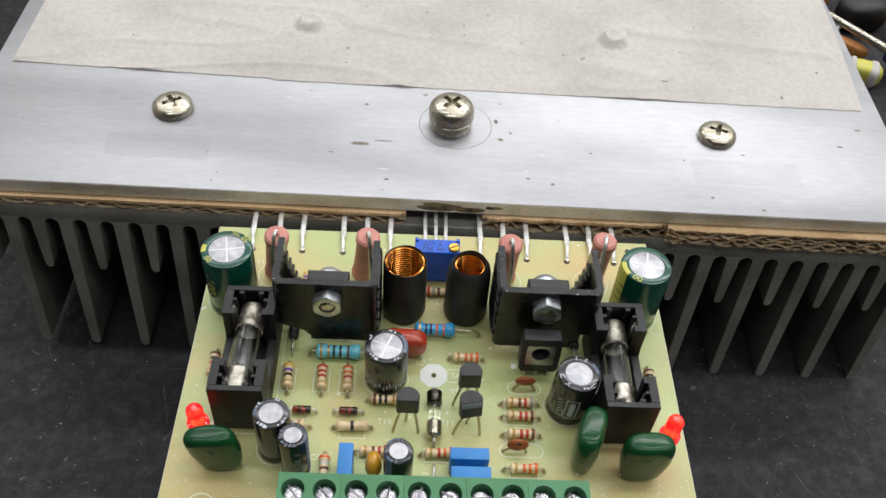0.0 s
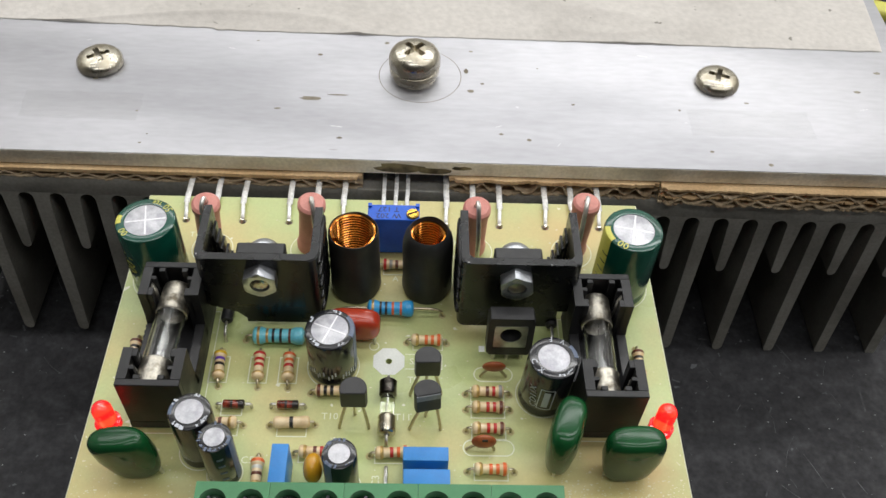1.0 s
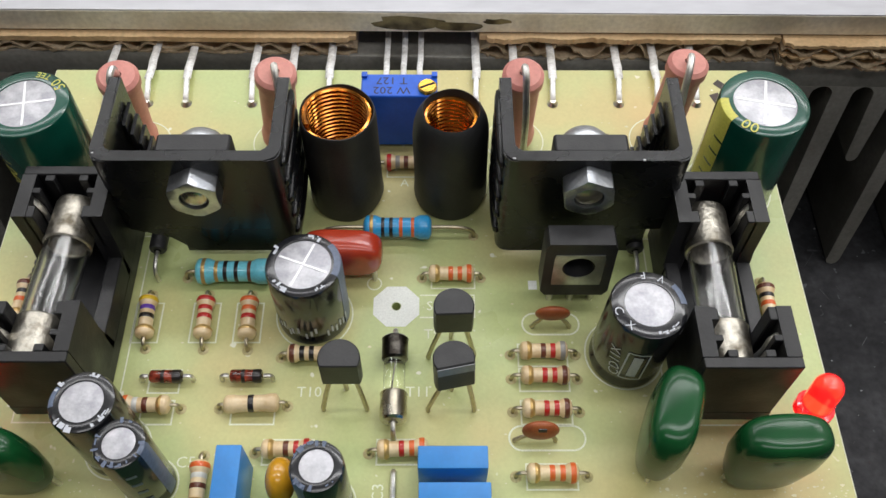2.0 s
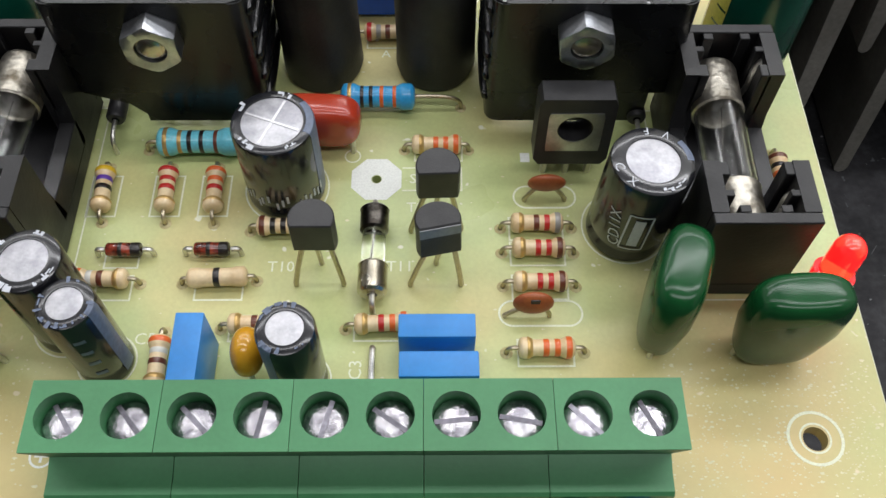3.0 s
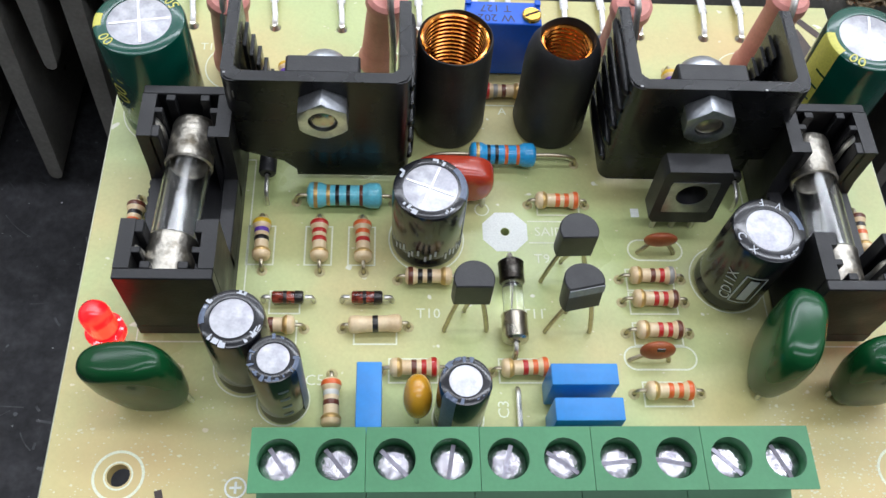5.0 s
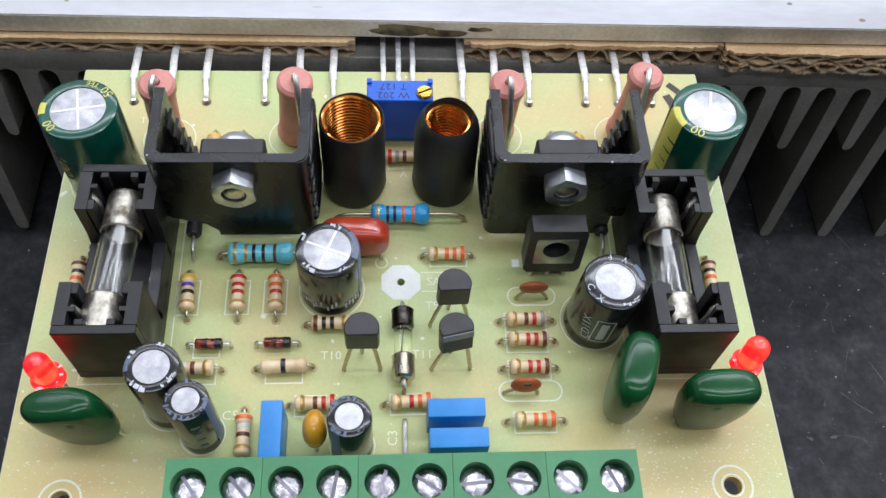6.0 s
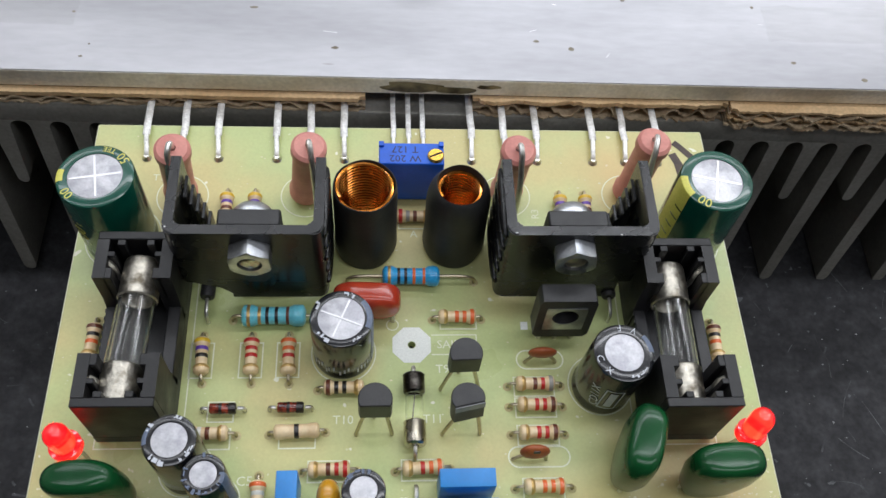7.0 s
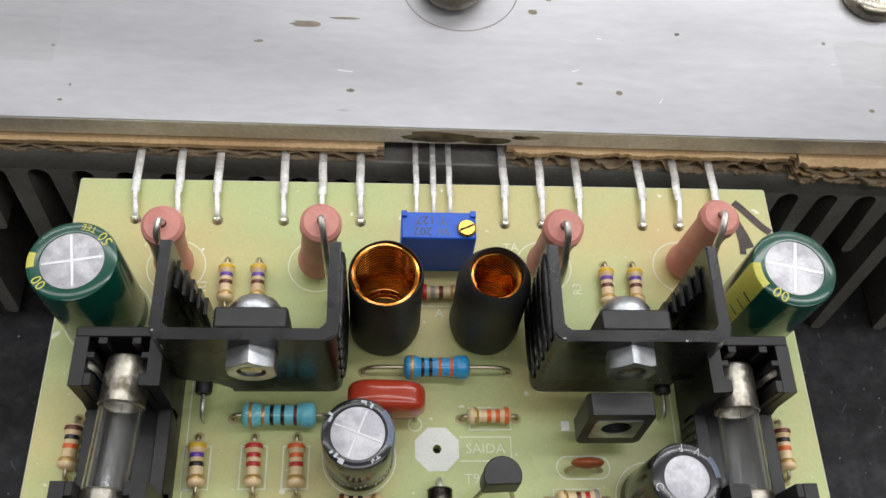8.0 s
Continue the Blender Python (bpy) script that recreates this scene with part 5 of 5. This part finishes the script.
small_transistor(-4.95, -12.4, 6.3, 0, ((-7.4, -12.6), (-2.8, -12.6), (-5.1, -10.2)), "black half-round transistor on splayed legs")
small_transistor(6.4, -6.3, 5.8, 2, ((3.7, -6.5), (8.7, -6.3), (6.2, -4.0)), "black half-round transistor on splayed legs")
small_transistor(6.6, -12.7, 6.0, 12, ((3.7, -12.7), (8.6, -12.7), (6.2, -10.3)), "black half-round transistor leaning, flat face catching light", -8, True)

t = thing("medium_transistor", (19.8, -0.3, 0), 0, "black flat transistor with a mounting hole, standing upright", "transistor")
bm, n = B(), 40
w, z0, z1, y0, y1, hz = 3.75, 2.8, 12.0, 0.0, 2.6, 8.0


def holed_panel(bm, w, z0, z1, y0, y1, hz, r):
    rows = []
    for i in range(n):
        a = 2 * math.pi * (i + 0.5) / n
        c, s = math.cos(a), math.sin(a)
        k = min(w / max(abs(c), 1e-9), ((z1 - hz) if s > 0 else (hz - z0)) / max(abs(s), 1e-9))
        rows.append([bm.verts.new(p) for p in ((k * c, y1, hz + k * s), (k * c, y0, hz + k * s), (r * c, y0, hz + r * s), (r * c, y1, hz + r * s))])
    for i in range(n):
        a, b = rows[i], rows[(i + 1) % n]
        for q in range(4):
            bm.faces.new((a[q], b[q], b[(q + 1) % 4], a[(q + 1) % 4]))
    return bm


own = holed_panel(bm, w, z0, z1, y0, y1, hz, 1.65)
own.transform(pose(0, 0, 0, -4))
part("body", own, BLACK_EPOXY, t, sharp=25)
own = holed_panel(B(), 2.7, 4.9, 10.2, -0.08, 0.3, hz, 1.75)
own.transform(pose(0, 0, 0, -4))
part("tab_face", own, STEEL, t, "bare metal face round the hole", sharp=25)
for k in (-2.3, 0, 2.3):
    part("leg", sweep(B(), [(k, 1.4, 3.0), (k, 1.4, -0.8)], 0.38, 6), TIN, t)


# ---- film, box and disc capacitors ----
def film(x, y, turn, half, label, lean=(0, 0), e1=0.72):
    t = thing("film_capacitor", (x, y, 0), turn, label, "capacitor", "green film capacitors", tilt=lean)
    own = pillow(B(), half[0], half[1], half[2], (0, 0, half[2] + 0.7), e1, 0.4, 44, 24, 0.2, 0.16)
    part("body", own, FILM_GREEN, t, sharp=80)
    for s in (-1, 1):
        part("lead", sweep(B(), [(s * half[0] * 0.7, 0, 1.4), (s * half[0] * 0.7, 0, -0.8)], 0.3, 6), TIN, t)
    return t


film(-36.9, -20.4, -3, (4.6, 2.3, 5.1), "glossy dark green dipped film capacitor, leaning on the board", (0, -10), 0.85)
film(27.2, -17.2, 70, (4.8, 2.45, 5.9), "glossy dark green dipped film capacitor, upright on the board")
film(37.1, -19.9, 3, (4.5, 2.4, 5.7), "glossy dark green dipped film capacitor, upright on the board")

t = thing("film_capacitor", (-6.1, 4.9, 0), -2, "glossy brick-red dipped film capacitor behind a black can", "capacitor")
part("body", pillow(B(), 4.6, 2.0, 3.0, (0, 0, 3.6), 0.5, 0.6, 40, 20, 0.1), FILM_RED, t, sharp=80)
for s in (-1, 1):
    part("lead", sweep(B(), [(s * 3.6, -0.8, 1.6), (s * 3.6, -1.4, -0.8)], 0.3, 6), TIN, t)

t = thing("dipped_capacitor", (-10.5, -21.7, 0), 90, "shiny yellow teardrop capacitor behind the terminals", "capacitor")
part("body", pillow(B(), 2.2, 1.5, 2.9, (0, 0, 3.9), 0.95, 0.85, 28, 18, 0.45), YELLOW_DROP, t, sharp=80)
for s in (-1, 1):
    part("lead", sweep(B(), [(s * 1.0, 0, 1.6), (s * 1.3, 0, -0.8)], 0.27, 6), TIN, t)


def box_capacitor(x0, x1, y0, y1, h, label):
    t = thing("box_capacitor", ((x0 + x1) / 2, (y0 + y1) / 2, 0), 0, label, "capacitor", "blue box capacitors")
    w, d = (x1 - x0) / 2, (y1 - y0) / 2
    part("case", box(B(), -w, w, -d, d, 0.3, h, 0.14, 2), BLUE_BOX, t)
    for s in (-1, 1):
        p = (s * (w - 0.9), 0) if w > d else (0, s * (d - 0.9))
        part("lead", sweep(B(), [(*p, 0.5), (*p, -0.8)], 0.27, 6), TIN, t)
    return t


box_capacitor(2.8, 9.6, -21.2, -18.9, 6.2, "bright blue plastic box capacitor")
box_capacitor(2.9, 9.8, -24.9, -22.5, 6.2, "bright blue plastic box capacitor behind the terminals")
box_capacitor(-16.6, -14.1, -26.2, -19.0, 6.8, "bright blue plastic box capacitor beside a resistor")


def disc(x, y, z, lean, holes, label, dot):
    t = thing("disc_capacitor", (x, y, 0), 0, label, "capacitor", "brown disc capacitors")
    own = pillow(B(), 1.95, 0.68, 1.4, (0, 0, 0), 1.0, 1.0, 24, 14)
    own.transform(pose(0, 0, z, lean))
    part("disc", own, DISC_BROWN, t, sharp=80)
    own = box(B(), -0.45, 0.45, -0.14, 0.05, -0.25, 0.25, 0.05, 1)
    own.transform(pose(0, 0, z, lean) @ pose(0.1, -0.5, 0.75))
    if dot:
        part("black_dot", own, BAND["black"], t)
    for s, hx in zip((-1, 1), holes):
        part("lead", sweep(B(), [(s * 1.0, 0, z - 0.9), (s * 1.3 + (hx - x - s * 1.3) * 0.5, -0.2, z * 0.35), (hx - x, -0.3, 0.3), (hx - x, -0.3, -0.8)], 0.25, 6), LEAD, t)
    return t


disc(17.4, -2.4, 2.7, 8, (15.3, 19.5), "small brown ceramic disc capacitor on its leads", False)
disc(15.3, -15.8, 2.2, -12, (12.7, 17.0), "small brown ceramic disc capacitor with a black dot", True)

# ---- trimmer ----
t = thing("trimmer", (0.1, 24.9, 0), 0, "blue multi-turn trimmer with a brass adjusting screw", "trimmer")
part("case", box(B(), -4.6, 4.6, -1.5, 2.2, 0.4, 9.5, 0.15, 1), TRIM_BLUE, t)
for x0, x1 in ((-4.6, -3.9), (3.9, 4.6)):
    part("top_lug", box(B(), x0, x1, 1.4, 2.2, 9.5, 9.9, 0.05, 1), TRIM_BLUE, t)
s = part("screw", lathe(B(), [(1.15, 9.3), (1.15, 9.9), (1.0, 10.05), (0, 10.05)], 24, (3.4, -0.2, 0)), BRASS, t, "slotted brass screw")
# The uncut slot is a dark bar that paints its shade.
own = box(B(), -0.95, 0.95, -0.14, 0.14, 9.9, 10.08)
own.transform(pose(3.4, -0.2, 0, 0, 0, 25))
part("slot", own, RECESS_SHADE, s)
part("printed_text", text_mesh(text_mesh(B(), "W 202", 1.6, pose(-0.9, -0.5, 9.53, 0, 0, 180)), "T 127", 1.6, pose(-0.9, 1.05, 9.53, 0, 0, 180)), BAND["black"], t, "dark printed figures")


# ---- pink resistors ----
def standing_resistor(base, top, hole, label):
    t = thing("standing_resistor", (base[0], base[1], 0), 0, label, "resistor", "pink standing resistors")
    d = Vector((top[0] - base[0], top[1] - base[1], 14.3 - 0.8))
    own = lathe(B(), [(0.5, 0), (2.0, 0.05), (2.4, 0.5), (2.45, 1.6), (2.15, 2.4), (2.15, d.length - 2.4), (2.45, d.length - 1.6), (2.42, d.length - 0.5), (2.0, d.length - 0.08), (0.5, d.length)], 32)
    turn = d.to_track_quat("Z", "Y").to_matrix().to_4x4()
    own.transform(Matrix.Translation((0, 0, 0.8)) @ turn)
    part("body", own, PINK_BODY, t, "matt pink ceramic coating")
    e = Vector((0, 0, 0.8)) + d
    h = Vector((hole[0] - base[0], hole[1] - base[1], 0))
    pts = [e - d.normalized() * 0.3] + arc(e, e + Vector((0, 0, 2.2)), e * 0.55 + h * 0.45 + Vector((0, 0, e.z * 0.45 + 0.6)), 6) + arc(e * 0.45 + h * 0.55 + Vector((0, 0, e.z * 0.5)), h + Vector((0, 0, e.z * 0.8)), h + Vector((0, 0, e.z * 0.4)), 4) + [h + Vector((0, 0, -0.8))]
    part("lead", sweep(B(), pts, 0.42, 8), TIN, t, "tinned lead bent down from the top")
    return t


standing_resistor((-33.2, 23.8), (-31.9, 22.3), (-32.6, 18.9), "pink ceramic power resistor standing on end")
standing_resistor((-15.2, 24.3), (-13.9, 22.9), (-13.2, 19.2), "pink ceramic power resistor standing on end")
standing_resistor((14.5, 24.4), (14.6, 22.7), (15.0, 18.6), "pink ceramic power resistor standing on end")
standing_resistor((33.2, 24.6), (33.9, 24.5), (32.6, 18.9), "pink ceramic power resistor standing on end, leaning outwards")


# ---- indicator lamps ----
def led(x, y, lean, label):
    t = thing("led", (x, y, 0), 0, label, "led", "red leds")
    own = lathe(B(), [(0, 0), (1.95, 0), (1.95, 0.95), (1.5, 1.05), (1.5, 3.9)] + [(1.5 * math.cos(a), 3.9 + 1.5 * math.sin(a)) for a in [math.pi / 2 * i / 7 for i in range(1, 7)]] + [(0, 5.4)], 28)
    m = pose(0, 0, 5.2, *lean)
    own.transform(m)
    lens = part("lens", own, LED_RED, t, "translucent red lens")
    own = lathe(B(), [(0, 0.9), (0.9, 1.0), (1.0, 1.5), (0.5, 2.0), (0, 2.1)], 16)
    own.transform(m)
    part("die", own, LED_HOT, lens, "glowing orange die")
    for s in (-1, 1):
        part("lead", sweep(B(), [m @ Vector((s * 1.1, 0, 0.3)), m @ Vector((s * 1.1, 0, -1.0)), (s * 1.27, 0, 2.0), (s * 1.27, 0, -0.8)], 0.25, 6), TIN, t)
    return t


led(-41.6, -15.4, (-4, -4, 0), "small lit red led on wire legs")
led(42.3, -15.0, (-12, 8, 0), "small lit red led on wire legs, leaning")

t = thing("wire_link", (0.2, -22.0, 0), 90, "bare tinned wire link on the board", "wire link")
part("wire", sweep(B(), [(2.6, 0, -0.8), (2.6, 0, 0.1)] + arc((2.6, 0, 0.1), (2.5, 0, 0.6), (1.9, 0, 0.6), 4) + arc((-1.9, 0, 0.6), (-2.5, 0, 0.6), (-2.6, 0, 0.1), 4) + [(-2.6, 0, -0.8)], 0.3, 8), TIN, t)

# ---- clutter on the bench behind ----
t = thing("wood_offcut", (184, 214, MAT_Z), 20, "pale brown wooden offcut lying on the bench", "wood")
part("block", box(B(), -13, 16, -5, 5, 0, 11, 1.2, 2), CARD, t)
t = thing("wood_offcut", (184, 193, MAT_Z), -30, "pale wooden offcut lying on the bench", "wood")
part("block", box(B(), -8, 14, -5, 5, 0, 9, 1.2, 2), CARD, t)
t = thing("yellow_wrapper", (156, 166, MAT_Z), -20, "crumpled yellow and white package on the bench", "package")
part("wrapper", pillow(B(), 6.5, 4.0, 4, (0, 0, 4), 0.7, 0.6, 28, 14), YELLOW_INK, t)
part("white_label", pillow(B(), 2.2, 4.7, 4.15, (3, 0, 4), 0.7, 0.6, 28, 14), PAPER, t)
part("white_label", pillow(B(), 1.6, 4.7, 4.15, (-4.5, 0, 4), 0.7, 0.6, 28, 14), PAPER, t)
t = thing("screwdriver", (172, 168, MAT_Z), 128, "screwdriver with a dark blue handle on the bench", "screwdriver")
part("handle", lathe(B(), [(0, -40), (6, -39), (8, -34), (7, -14), (8, -6), (5, 4), (4, 8), (0, 8)], 24, (0, 0, 8), "x"), NAVY, t, "dark blue plastic handle")
part("shaft", lathe(B(), [(0, 8), (1.5, 8), (1.5, 62), (0, 63)], 14, (0, 0, 8), "x"), NICKEL, t)
t = thing("wooden_stick", (156, 184, MAT_Z), -38, "orange-brown wooden stick on the bench", "stick")
part("stick", pillow(B(), 8, 2.6, 2.6, (0, 0, 2.6), 0.8, 0.6, 24, 14), WOOD, t)
t = thing("wooden_stick", (148, 212, MAT_Z), 10, "orange-brown wooden stick on the bench", "stick")
part("stick", pillow(B(), 9, 4, 5, (0, 0, 5), 0.8, 0.6, 24, 14), WOOD, t)
t = thing("clear_rod", (156, 196, MAT_Z + 2), 45, "thin clear plastic rod on the bench", "rod")
part("rod", lathe(B(), [(0, -16), (0.9, -16), (0.9, 18), (0, 18)], 12, (0, 0, 0), "x"), PALE_INK, t)
t = thing("black_pouch", (166, 202, MAT_Z), 15, "crumpled black plastic pouch on the bench", "pouch")
part("shell", pillow(B(), 10, 7, 6, (0, 0, 6), 0.7, 0.6, 24, 14), BLACK_PLASTIC, t)
t = thing("black_case", (196, 262, MAT_Z), 15, "black plastic case on the bench", "case")
part("shell", box(B(), -50, 40, -18, 18, 0, 30, 3, 2), BLACK_PLASTIC, t)
t = thing("black_case", (-215, 190, MAT_Z), -10, "large black plastic case on the bench", "case")
part("shell", box(B(), -60, 40, -50, 80, 0, 45, 4, 2), BLACK_PLASTIC, t)
